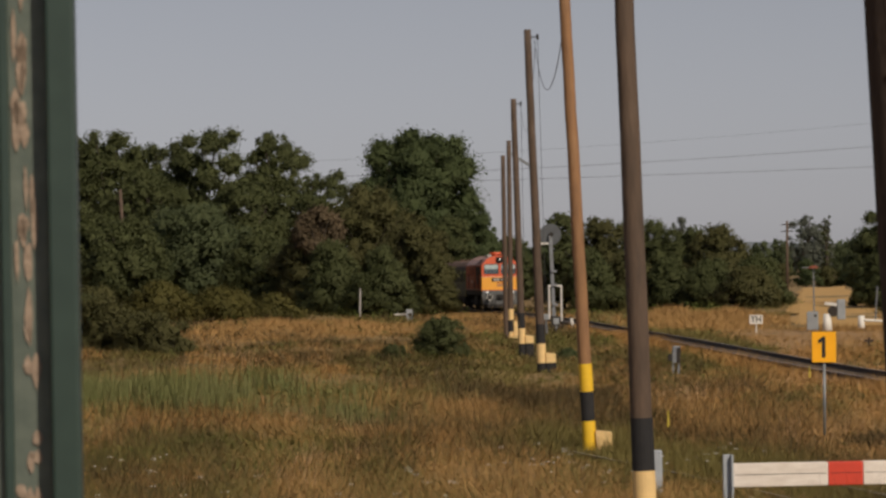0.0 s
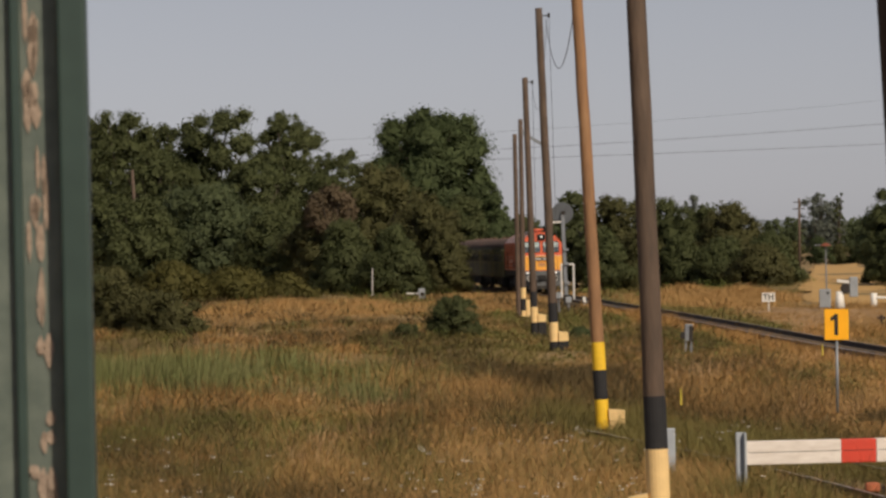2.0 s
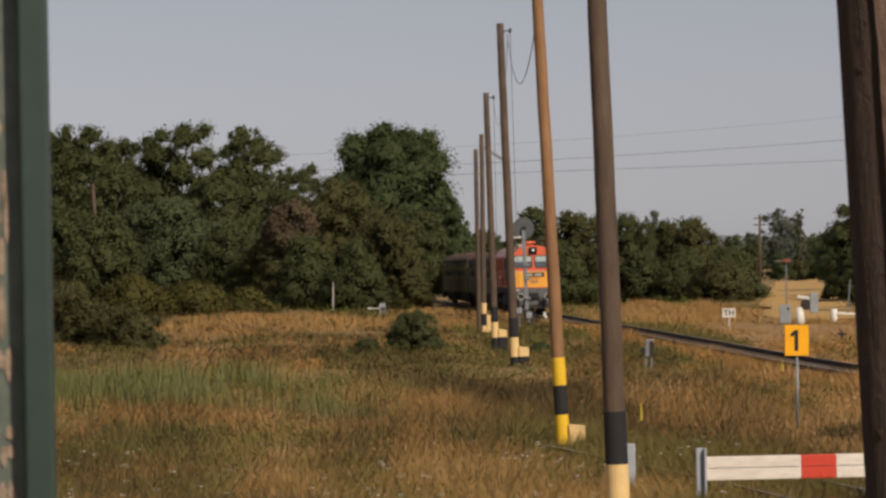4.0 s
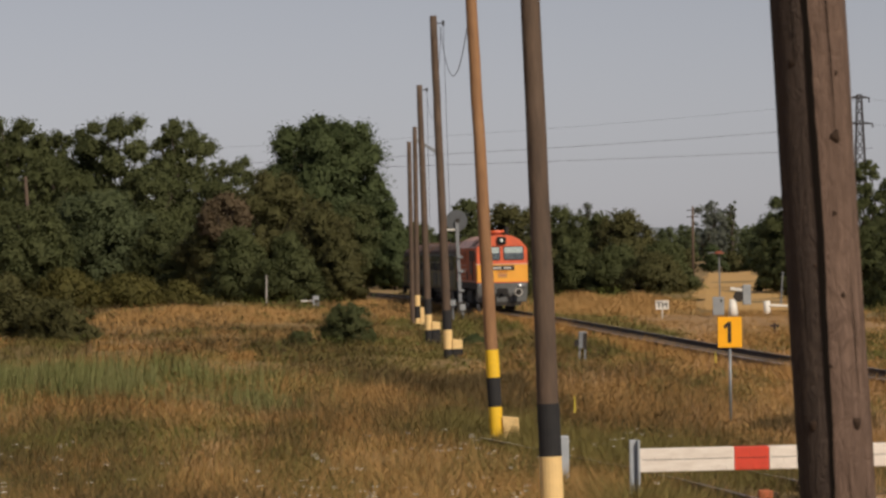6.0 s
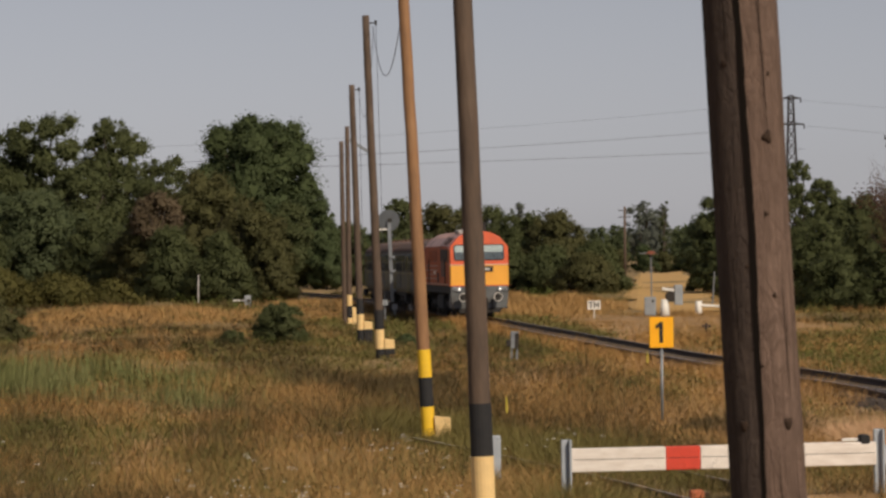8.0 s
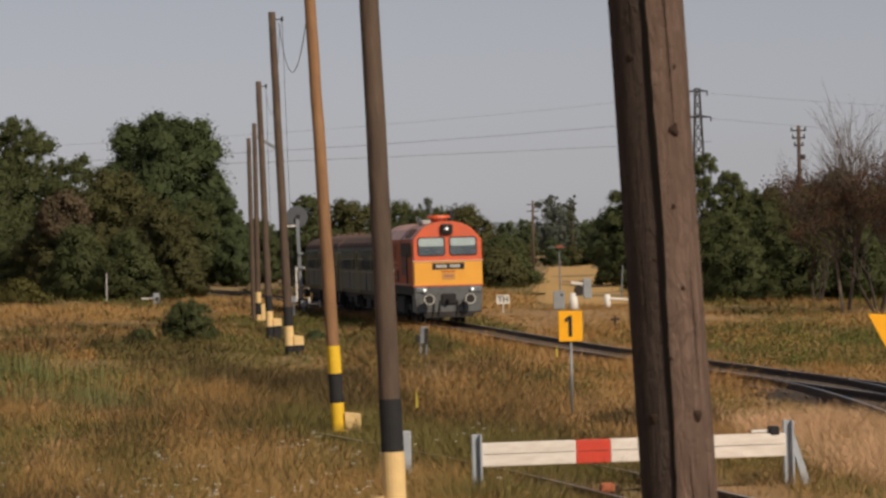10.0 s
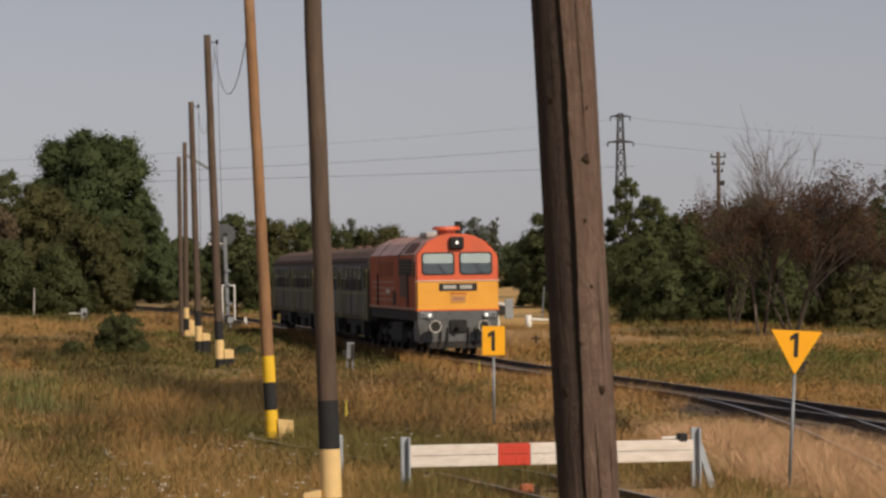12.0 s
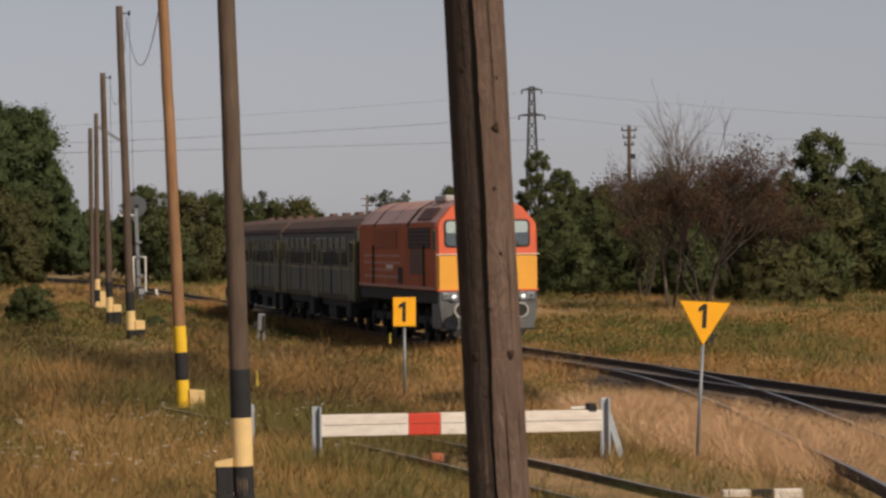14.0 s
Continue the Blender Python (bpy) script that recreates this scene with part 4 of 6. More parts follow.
def weeds(name, material, region, count, rmin, rmax, flat, leaves, label, seed, fine=1.0, ymax=330):
    """Low mounds of small leaves and stems, scattered by region(x, y)."""
    rng = np.random.default_rng(seed)
    y = 41 * (ymax / 41) ** rng.random(count * 12)
    x = rng.uniform(-0.155, 0.30, count * 12) * (y + 12)
    keep = (rng.random(len(x)) < region(x, y)) & clear_of_tracks(x, y, 0.35)
    x, y = x[keep][:count], y[keep][:count]
    n = len(x)
    r = rng.uniform(rmin, rmax, n) * (0.65 + y / 190) * low_growth(x, y)
    c = np.stack([x, y, ground_z(x, y)], -1)
    d = rng.normal(size=(n, leaves, 3))
    d /= np.linalg.norm(d, axis=2)[..., None]
    d[..., 2] = np.abs(d[..., 2])
    p = c[:, None] + d * (r[:, None] * rng.random((n, leaves)) ** 0.4)[..., None] * np.array([1.25, 1.25, flat])
    k = rng.normal(0, 0.5, (n, leaves, 3)) + d * np.array([0.8, 0.8, 0.3]) + np.array([0, 0, 0.7])
    k /= np.linalg.norm(k, axis=2)[..., None]
    u = np.cross(k, rng.normal(size=(n, leaves, 3)))
    u /= np.linalg.norm(u, axis=2)[..., None]
    s = (np.maximum(0.010, y * 0.00025)[:, None] * fine * rng.uniform(0.6, 1.5, (n, leaves)))[..., None]
    v = np.stack([p - u * s * 0.55, p + u * s * 0.55, p + k * s * 2.2], 2)
    up = 0.55 * d + rng.normal(0, 0.2, (n, leaves, 3)) + np.array([0.12, -0.40, 0.5])
    up /= np.linalg.norm(up, axis=2)[..., None]
    ob = soup(name, v.reshape(-1, 3), np.arange(n * leaves * 3).reshape(-1, 3), material, None, np.repeat(up.reshape(-1, 3), 3, axis=0))
    return tagged(ob, label, "weeds", kind="stuff")


def clear_of_tracks(x, y, margin):
    """True where no rail lies."""
    ok = np.ones(len(x), bool)
    for line, half in ((MAIN, 1.35), (SIDING, 0.85)):
        lx = np.interp(y, line.q[:, 1], line.q[:, 0])
        ok &= ~((y > line.q[:, 1].min()) & (y < line.q[:, 1].max()) & (np.abs(x - lx) < half + margin))
    lx = np.interp(y, MAIN.q[:, 1], MAIN.q[:, 0])
    ok &= ~((y < 115) & (x > lx) & (x < lx + 2.4)) & ~((y < 82) & (x < lx) & (x > lx - 2.4))
    ok &= ~((x > 13.6) & (x < 25) & (y > 152) & (y < 204))
    fx = 19.5 + 0.098 * (y - 210)
    return ok & ~((x > fx) & (x < fx + 5.5) & (y > 208))


def make_grass():
    reed = lambda x, y: np.clip(ell(x, y, -6.0, 95, 6.2, 13) * (0.35 + 0.9 * field(x, y * 0.25, 1.3, 17.0)) + 0.5 * ell(x, y, -1.6, 86, 1.6, 6) * field(x, y * 0.25, 1.0, 19.0), 0, 1)
    straw = lambda x, y: np.clip(ell(x, y, 11.6, 58, 2.0, 13) + ell(x, y, 13.2, 48, 2.4, 9), 0, 1)
    gold = lambda x, y: np.clip(ell(x, y, -9, 215, 9, 24) + ell(x, y, 2, 240, 4.5, 40) + 1.0 * ell(x, y, -10, 117, 5.5, 8) + 0.7 * ell(x, y, 16.4, 214, 3.5, 10)
                                + 0.8 * swirl(x, y, 1, 21.0) * ell(x, y, 25, 140, 9, 45) + 0.4 * swirl(x, y, 1, 31.0) ** 2 * ell(x, y, 2, 80, 12, 45)
                                + 0.9 * ell(x, y, 0.4, 87, 1.5, 6) + 0.8 * ell(x, y, 15.5, 226, 4, 22) + 0.8 * ell(x, y, 7.4, 98, 3.4, 30) * (0.35 + 0.65 * swirl(x, y, 1, 33.0))
                                + 0.6 * ell(x, y, -3, 160, 7, 14) * swirl(x, y, 1, 37.0), 0, 1)
    green = lambda x, y: np.clip(0.8 * ell(x, y, 20.5, 112, 4, 20) + 0.5 * ell(x, y, 5.8, 88, 4, 16) * swirl(x, y, 1, 11.0) + 0.7 * ell(x, y, 8.2, 45.5, 0.9, 3.0) + ell(x, y, 8.9, 50.5, 0.7, 1.6) + 0.7 * ell(x, y, 6.6, 41, 1.2, 3)
                                 + 0.3 * swirl(x, y, 0.33, 1.0) ** 2 * (y < 70) * (x < 5) + 0.7 * ell(x, y, -4, 70, 10, 6) * swirl(x, y, 1, 71.0)
                                 + 0.5 * ell(x, y, -5, 118, 8, 9) * swirl(x, y, 1, 75.0), 0, 1)
    bare = lambda x, y: 1 - 0.93 * np.clip(ell(x, y, 7.8, 48, 2.0, 8) + ell(x, y, 9.8, 45, 1.8, 6), 0, 1)
    near = lambda x, y: np.clip((72 - y) / 10, 0, 1) * (x < 9)
    dark = lambda x, y: np.clip(1.3 * ell(x, y, 1.9, 97, 1.9, 5) + ell(x, y, 3.6, 99, 1.5, 3.5) + 0.8 * ell(x, y, -7, 64, 3, 3) + 1.2 * ell(x, y, 8.9, 72.5, 1.3, 2.4) + 0.9 * ell(x, y, 6.4, 74.5, 1.0, 2.0)
                                + 0.7 * ell(x, y, -3.5, 150, 5, 7) + 0.6 * ell(x, y, -11, 190, 6, 8) + 0.6 * swirl(x, y, 1, 61.0) ** 2 * (y > 50) * (x < 9) * (1 - reed(x, y)), 0, 1)
    lush = lambda x, y: np.clip(swirl(x, y, 1, 0.0) + 0.75 * ell(x, y, 6.5, 96, 4.5, 26) * field(x, y * 0.3, 1.5, 29.0) ** 0.5, 0, 1)           # dry stands against olive ones
    open_land = lambda x, y: bare(x, y) * (1 - 0.94 * straw(x, y))
    blades("dry_grass", "grass_dry", lambda x, y: open_land(x, y) * (1 - 0.6 * near(x, y)) * (1 - 0.9 * reed(x, y)) * (0.04 + 0.96 * lush(x, y)), 210000, 0.08, 0.34,
           "dry brownish meadow grass", 1, lean=0.75)
    blades("olive_weeds", "grass_olive", lambda x, y: open_land(x, y) * (1 - 0.8 * gold(x, y)) * np.clip(0.03 + 0.5 * near(x, y) + 0.97 * (1 - lush(x, y)), 0, 1), 240000, 0.1, 0.36,
           "dull olive weeds in the meadow", 2, lean=0.8, wide=1.4)
    blades("golden_grass", "grass_gold", gold, 130000, 0.15, 0.42, "golden ripe meadow grass", 3, lean=0.7)
    blades("far_golden_grass", "grass_gold", lambda x, y: gold(x, y) * (0.25 + 0.75 * lush(x, y)), 50000, 0.15, 0.45, "golden ripe grass at the wood's edge", 19, lean=0.7, wide=1.3, area=(-20, 26, 150, 285))
    blades("straw_grass", "grass_straw", lambda x, y: straw(x, y) * (0.30 + 0.70 * swirl(x, y, 1, 91.0)), 90000, 0.14, 0.40, "pale pinkish straw grass beside the track", 4, lean=0.9, wide=1.2, area=(8.5, 16, 38, 76))
    blades("green_reeds", "grass_reed", lambda x, y: reed(x, y) ** 2 * (0.05 + 0.95 * swirl(x, y, 1, 4.0)), 34000, 0.25, 0.70, "pale green reeds in a damp hollow", 5, lean=0.2, wide=1.8, area=(-13, 1.5, 74, 114))
    blades("green_grass", "grass_green", green, 80000, 0.06, 0.25, "fresh green grass patches", 6, lean=0.8, wide=1.2)
    verge = lambda x, y: np.clip(1.3 - ((x - np.interp(y, MAIN.q[:, 1], MAIN.q[:, 0]) + 1.55) / 0.55) ** 2, 0, 1) * np.clip((y - 80) / 8, 0, 1)
    blades("verge_grass", "grass_dry", verge, 34000, 0.22, 0.5, "tall dry grass along the track bed", 12, lean=0.6, wide=1.3, area=(7, 15.5, 80, 210))
    blades("post_grass", "grass_olive", lambda x, y: ell(x, y, 4.1, 50.6, 1.0, 1.2), 2600, 0.2, 0.45, "weeds round the foot of the stop beam", 20, lean=0.5, wide=1.3, avoid=False, area=(2.8, 5.4, 49.2, 52))
    blades("dark_weeds", "grass_shade", dark, 60000, 0.2, 0.55, "dark brownish weeds in the hollows", 14, wide=1.4, lean=0.7)
    blades("seed_heads", "grass_straw", lambda x, y: (y < 160) * lush(x, y) * swirl(x, y, 1, 7.0) * bare(x, y) * (1 - reed(x, y)), 16000, 0.2, 0.5, "pale dry seed heads over the grass", 15, wide=0.8)
    blades("dock_stalks", "grass_shade", lambda x, y: (y < 85) * (x < 9) * swirl(x, y, 1, 15.0) * bare(x, y), 4000, 0.35, 0.7, "dark dry dock stalks in the grass", 16, wide=0.9, lean=0.2)
    cross = lambda x, y: ((x > 13.6) & (x < 25) & (y > 152) & (y < 204)) * (0.25 + 0.75 * swirl(x, y, 1, 41.0))
    blades("trodden_straw", "grass_gold", cross, 24000, 0.08, 0.24, "short trodden straw on the crossing road", 17, lean=0.9, wide=1.3, avoid=False, area=(13.6, 25, 152, 204))
    over = lambda x, y: np.clip(1.4 - ((x - np.interp(y, SIDING.q[:, 1], SIDING.q[:, 0])) / 1.3) ** 2, 0, 1) * np.clip((y - 53) / 2, 0, 1)
    blades("siding_grass", "grass_olive", over, 14000, 0.22, 0.48, "weeds grown over the siding", 18, lean=0.6, wide=1.3, avoid=False, area=(1.5, 7.5, 52, 74))
    blades("hollow_weeds", "grass_shade", lambda x, y: ell(x, y, 2.2, 97, 2.3, 4.5) * (0.3 + 0.7 * field(x, y * 0.4, 0.8, 43.0)), 8000, 0.3, 0.6, "dark matted weeds in the hollow by the poles", 21, lean=0.6, wide=1.6, area=(-0.6, 5.4, 91, 103))
    blades("board_weeds", "grass_shade", lambda x, y: ell(x, y, 8.9, 72, 1.4, 2.0), 4000, 0.2, 0.5, "dark weeds beside the number board", 22, lean=0.6, wide=1.6, area=(7, 10.8, 69, 75))
    blades("bank_grass", "grass_gold", lambda x, y: ell(x, y, 15.6, 226, 4.5, 26), 16000, 0.2, 0.5, "golden grass on the low bank by the crossing", 23, lean=0.6, wide=1.3, area=(10.5, 20.5, 198, 258))
    # low mounds of weeds, told apart by their hue
    weeds("olive_clumps", "grass_olive", lambda x, y: open_land(x, y) * (1 - lush(x, y)), 4200, 0.16, 0.42, 0.75, 52, "rounded olive weed clumps in the meadow", 61, ymax=200)
    weeds("dark_clumps", "grass_shade", lambda x, y: open_land(x, y) * np.clip(dark(x, y) + 0.04 * (1 - lush(x, y)), 0, 1), 1900, 0.18, 0.42, 0.9, 52, "dark brown weed clumps in the hollows", 62)
    weeds("green_clumps", "grass_green", lambda x, y: open_land(x, y) * np.clip(0.8 * reed(x, y) * swirl(x, y, 1, 83.0) + 0.6 * ell(x, y, 23, 112, 9, 18) + 0.5 * ell(x, y, 8.0, 124, 3, 16) * swirl(x, y, 1, 87.0) + 0.30 * (1 - lush(x, y)) * swirl(x, y, 1, 85.0), 0, 1), 2400, 0.16, 0.45, 0.95, 52, "green leafy weed clumps", 63)
    weeds("reed_clumps", "grass_reed", lambda x, y: reed(x, y) ** 2 * swirl(x, y, 1, 4.0), 900, 0.2, 0.45, 1.3, 46, "grey-green reed tufts in the damp hollow", 64)
    weeds("rusty_clumps", "grass_dry", lambda x, y: open_land(x, y) * lush(x, y) * (1 - near(x, y)), 2300, 0.14, 0.38, 0.8, 48, "rusty dry weed clumps in the meadow", 65, ymax=150)
    weeds("golden_clumps", "grass_gold", lambda x, y: open_land(x, y) * lush(x, y) * np.clip(gold(x, y) + 0.05, 0, 1), 1300, 0.15, 0.40, 0.9, 48, "golden dry grass tussocks", 66, ymax=150)
    weeds("straw_tussocks", "grass_straw", lambda x, y: straw(x, y) + 0 * x, 500, 0.12, 0.3, 0.9, 60, "fluffy pale straw tussocks beside the track", 67, fine=0.8, ymax=80)
    # crushed stone spilt beside the rails
    rs = np.random.default_rng(21)
    n = 5200
    y = 38 + 75 * rs.random(n) ** 1.3
    x = np.interp(y, MAIN.q[:, 1], MAIN.q[:, 0]) + np.where(rs.random(n) < 0.6, rs.normal(1.7, 0.45, n), rs.normal(-1.0, 0.9, n))
    z = np.where(np.abs(x - np.interp(y, MAIN.q[:, 1], MAIN.q[:, 0])) < 1.5, RAIL_Z - 0.17, 0.02)
    c = np.stack([x, y, z], -1)[:, None, :]
    shape = np.array([(1, 0, 0), (0, 1, 0), (-1, 0, 0), (0, -1, 0), (0, 0, 1), (0, 0, -1)], float)[None] * rs.uniform(0.6, 1.4, (n, 6, 1)) * rs.uniform(0.02, 0.06, (n, 1, 1))
    f = np.array([(0, 1, 4), (1, 2, 4), (2, 3, 4), (3, 0, 4), (1, 0, 5), (2, 1, 5), (3, 2, 5), (0, 3, 5)])
    tagged(soup("spilt_stones", (c + shape).reshape(-1, 3), (f[None] + (np.arange(n) * 6)[:, None, None]).reshape(-1, 3), "ballast"), "brown crushed stone beside the rails", "stones", kind="stuff")
    # umbels of wild carrot
    rng = np.random.default_rng(9)
    for name, material, n, seed, label in (("white_umbels", "flower", 150, 1, "small white wild carrot umbels"), ("yellow_spikes", "flower_yellow", 3, 2, "yellow mullein flower spikes")):
        rr = np.random.default_rng(seed)
        y = (42 if material == "flower" else 70) + 50 * rr.random(n) ** 2.2
        x = rr.uniform(-0.12, 0.17, n) * (y + 8)
        if material == "flower":
            c = rr.integers(0, 16, n)
            y = 43 + 16 * rr.random(16)[c] ** 1.6 + rr.normal(0, 1.4, n)
            x = rr.uniform(-0.12, 0.08, 16)[c] * (y + 8) + rr.normal(0, 0.5, n)
        bm = bmesh.new()
        for px, py in zip(x, y):
            h = rr.uniform(0.45, 0.75)
            if material == "flower":
                for _ in range(4):
                    ox, oy = rr.normal(0, 0.03, 2)
                    rod((px + ox, py + oy, h - 0.006), (px + ox, py + oy, h + 0.008), 0.0055, 0.004, 5, bm)
            else:
                rod((px, py, h - 0.1), (px, py, h + 0.22), 0.022, 0.01, 6, bm)
        tagged(finish(name, bm, material), label, "flowers", kind="stuff")


def crown_mesh(name, lobes, leaf, count, material, parent, seed):
    """Small leaf clumps over many boughs, each shaded by the swell of its bough and of the crown."""
    rng = np.random.default_rng(seed)
    c = np.array([l[:3] for l in lobes])
    r = np.array([l[3] for l in lobes])
    mid = np.array([c[:, 0].mean(), c[:, 1].mean(), c[:, 2].min() * 0.5 + c[:, 2].max() * 0.3])
    pick = rng.choice(len(lobes), count, p=r ** 2 / (r ** 2).sum())
    d = rng.normal(size=(count, 3))
    d /= np.linalg.norm(d, axis=1)[:, None]
    d[:, 2] = np.where(d[:, 2] < -0.8, -d[:, 2] * 0.5, d[:, 2])
    rad = r[pick] * np.clip(rng.normal(0.74, 0.22, count), 0.05, 1.06)
    core = rng.random(count) < 0.07
    rad = np.where(core, r[pick] * 0.45 * rng.random(count), rad)
    p = c[pick] + d * rad[:, None] * np.array([1, 1, 0.9])
    n = d + rng.normal(0, 0.7, (count, 3))
    n /= np.linalg.norm(n, axis=1)[:, None]
    u = np.cross(n, rng.normal(size=(count, 3)))
    u /= np.linalg.norm(u, axis=1)[:, None]
    w = np.cross(n, u)
    s = np.where(core, np.maximum(leaf * 2.2, r[pick] * 0.5), leaf * rng.uniform(0.55, 1.4, count))[:, None]
    v = np.stack([p - u * s - w * s * 0.55, p + u * s * 0.9 - w * s * 0.5, p + w * s * 1.05], 1)
    ob = soup(name, v.reshape(-1, 3), np.arange(count * 3).reshape(count, 3), material, parent)
    out = p - mid
    out /= np.linalg.norm(out, axis=1)[:, None] + 1e-6
    b = 0.30 * d + 0.75 * out + 0.15 * n
    b[:, 2] += 0.12
    b /= np.linalg.norm(b, axis=1)[:, None]
    ob.data.polygons.foreach_set("use_smooth", np.ones(count, bool))
    ob.data.normals_split_custom_set_from_vertices(np.repeat(b, 3, axis=0).tolist())
    return ob


def tree(x, y, top, radius, material, label, seed, base=0.25, lobes=26, leaf=0.26, count=5200, name="tree", shape="round", bark="bark", z0=None):
    """A tree with a tapered trunk, limbs and a crown of leaf clumps; height is its top over the ground."""
    rng = random.Random(seed)
    gz = float(ground_z(np.array(float(x)), np.array(float(y)))) if z0 is None else z0
    t = root(name, pose(x, y, gz), label, "tree" if name == "tree" else "shrub")
    low = top * base
    lobes, leaf, count = int(lobes * 2.8), leaf * 0.40, int(count * 3.3)
    L = []
    for i in range(lobes):
        f = (i + 0.5) / lobes
        z = low + (top - low) * (0.06 + 0.86 * (f ** 0.8 if shape == "spread" else f))
        k = {"round": math.sin(math.pi * (0.18 + 0.72 * f)), "spread": (0.74 + 0.34 * f) * math.sqrt(max(0.0, 1 - f ** 6)), "tall": 0.42 + 0.58 * math.sqrt(max(0.0, 1 - f ** 4)),
             "mound": math.cos(math.pi * 0.44 * f), "column": 0.9}[shape]
        a = i * 2.39996 + rng.uniform(-0.5, 0.5)
        lr = radius * (0.12 + 0.22 * rng.random() ** 1.6) * (1.15 - 0.3 * f) * (1.2 if shape == "tall" else 1.0)
        q = radius * k * (0.15 + 0.85 * rng.random() ** 0.45) * 0.88
        z += rng.uniform(-0.05, 0.05) * (top - low)
        z = min(z, top - lr * 0.75)
        L.append((q * math.cos(a), q * math.sin(a), max(z, lr * 0.5), lr))
    for f in (0.2, 0.42, 0.64):
        L.append((0.0, 0.0, low + (top - low) * f, radius * (0.55 - 0.25 * f)))
    trunk = rod((0, 0, -0.3), (0, 0, low + (top - low) * 0.45), 0.022 * top + 0.04, 0.008 * top + 0.02, 9, wobble=0.05, rings=5, seed=seed)
    for lx, ly, lz, lr in L[:-3:4]:
        z1 = min(lz * 0.6 + 0.1, low + (top - low) * 0.4)
        rod((0, 0, z1), (lx * 0.85, ly * 0.85, lz), 0.007 * top + 0.015, 0.003 * top + 0.008, 5, trunk)
    part("trunk", trunk, bark, t)
    crown_mesh("crown", L, leaf, count, material, t, seed)
    return t


def bare_tree(x, y, top, radius, seed, label, tips=0, tip_material="leaf_rust", bark="dead_bark", forks=6):
    """A dead tree of forking bare branches."""
    rng = random.Random(seed)
    t = root("dead_tree", pose(x, y, -0.05), label, "tree")
    verts, faces = [], []
    ends = []

    def limb(p, d, length, r, depth):
        q = p + d * length
        a = d.orthogonal().normalized()
        b = d.cross(a)
        i = len(verts)
        for c, rr in ((p, r), (q, r * 0.62)):
            for k in range(4):
                ang = k * math.tau / 4
                verts.append(tuple(c + (a * math.cos(ang) + b * math.sin(ang)) * rr))
        for k in range(4):
            faces.append((i + k, i + (k + 1) % 4, i + 4 + (k + 1) % 4, i + 4 + k))
        if depth == 0:
            ends.append(q)
            return
        for _ in range(3 if depth > 2 else 2 + (rng.random() < 0.5)):
            e = (d + Vector((rng.gauss(0, 0.42), rng.gauss(0, 0.42), rng.uniform(-0.05, 0.4)))).normalized()
            limb(p.lerp(q, rng.uniform(0.55, 1.0)), e, length * rng.uniform(0.6, 0.86), r * 0.6, depth - 1)
    for i in range(4):
        a = i * math.tau / 4 + rng.random()
        lean = radius / top * 0.75
        limb(Vector((0.15 * math.cos(a), 0.15 * math.sin(a), 0)), Vector((lean * math.cos(a), lean * math.sin(a), 1)).normalized(), top * 0.30, 0.085, forks)
    soup("branchwork", np.array(verts), np.array(faces), bark, t)
    if tips:
        rngn = np.random.default_rng(seed)
        e = np.array([tuple(v) for v in ends])
        e = e[e[:, 2] < top * 1.02]
        idx = rngn.integers(0, len(e), tips)
        p = e[idx] + rngn.normal(0, 0.16, (tips, 3))
        u, w = rngn.normal(size=(tips, 3)), rngn.normal(size=(tips, 3))
        u /= np.linalg.norm(u, axis=1)[:, None]
        w /= np.linalg.norm(w, axis=1)[:, None]
        s = 0.05
        v = np.stack([p - u * s, p - w * s, p + u * s, p + w * s], 1)
        soup("dry_foliage", v.reshape(-1, 3), np.arange(tips * 4).reshape(tips, 4), tip_material, t)
    return t


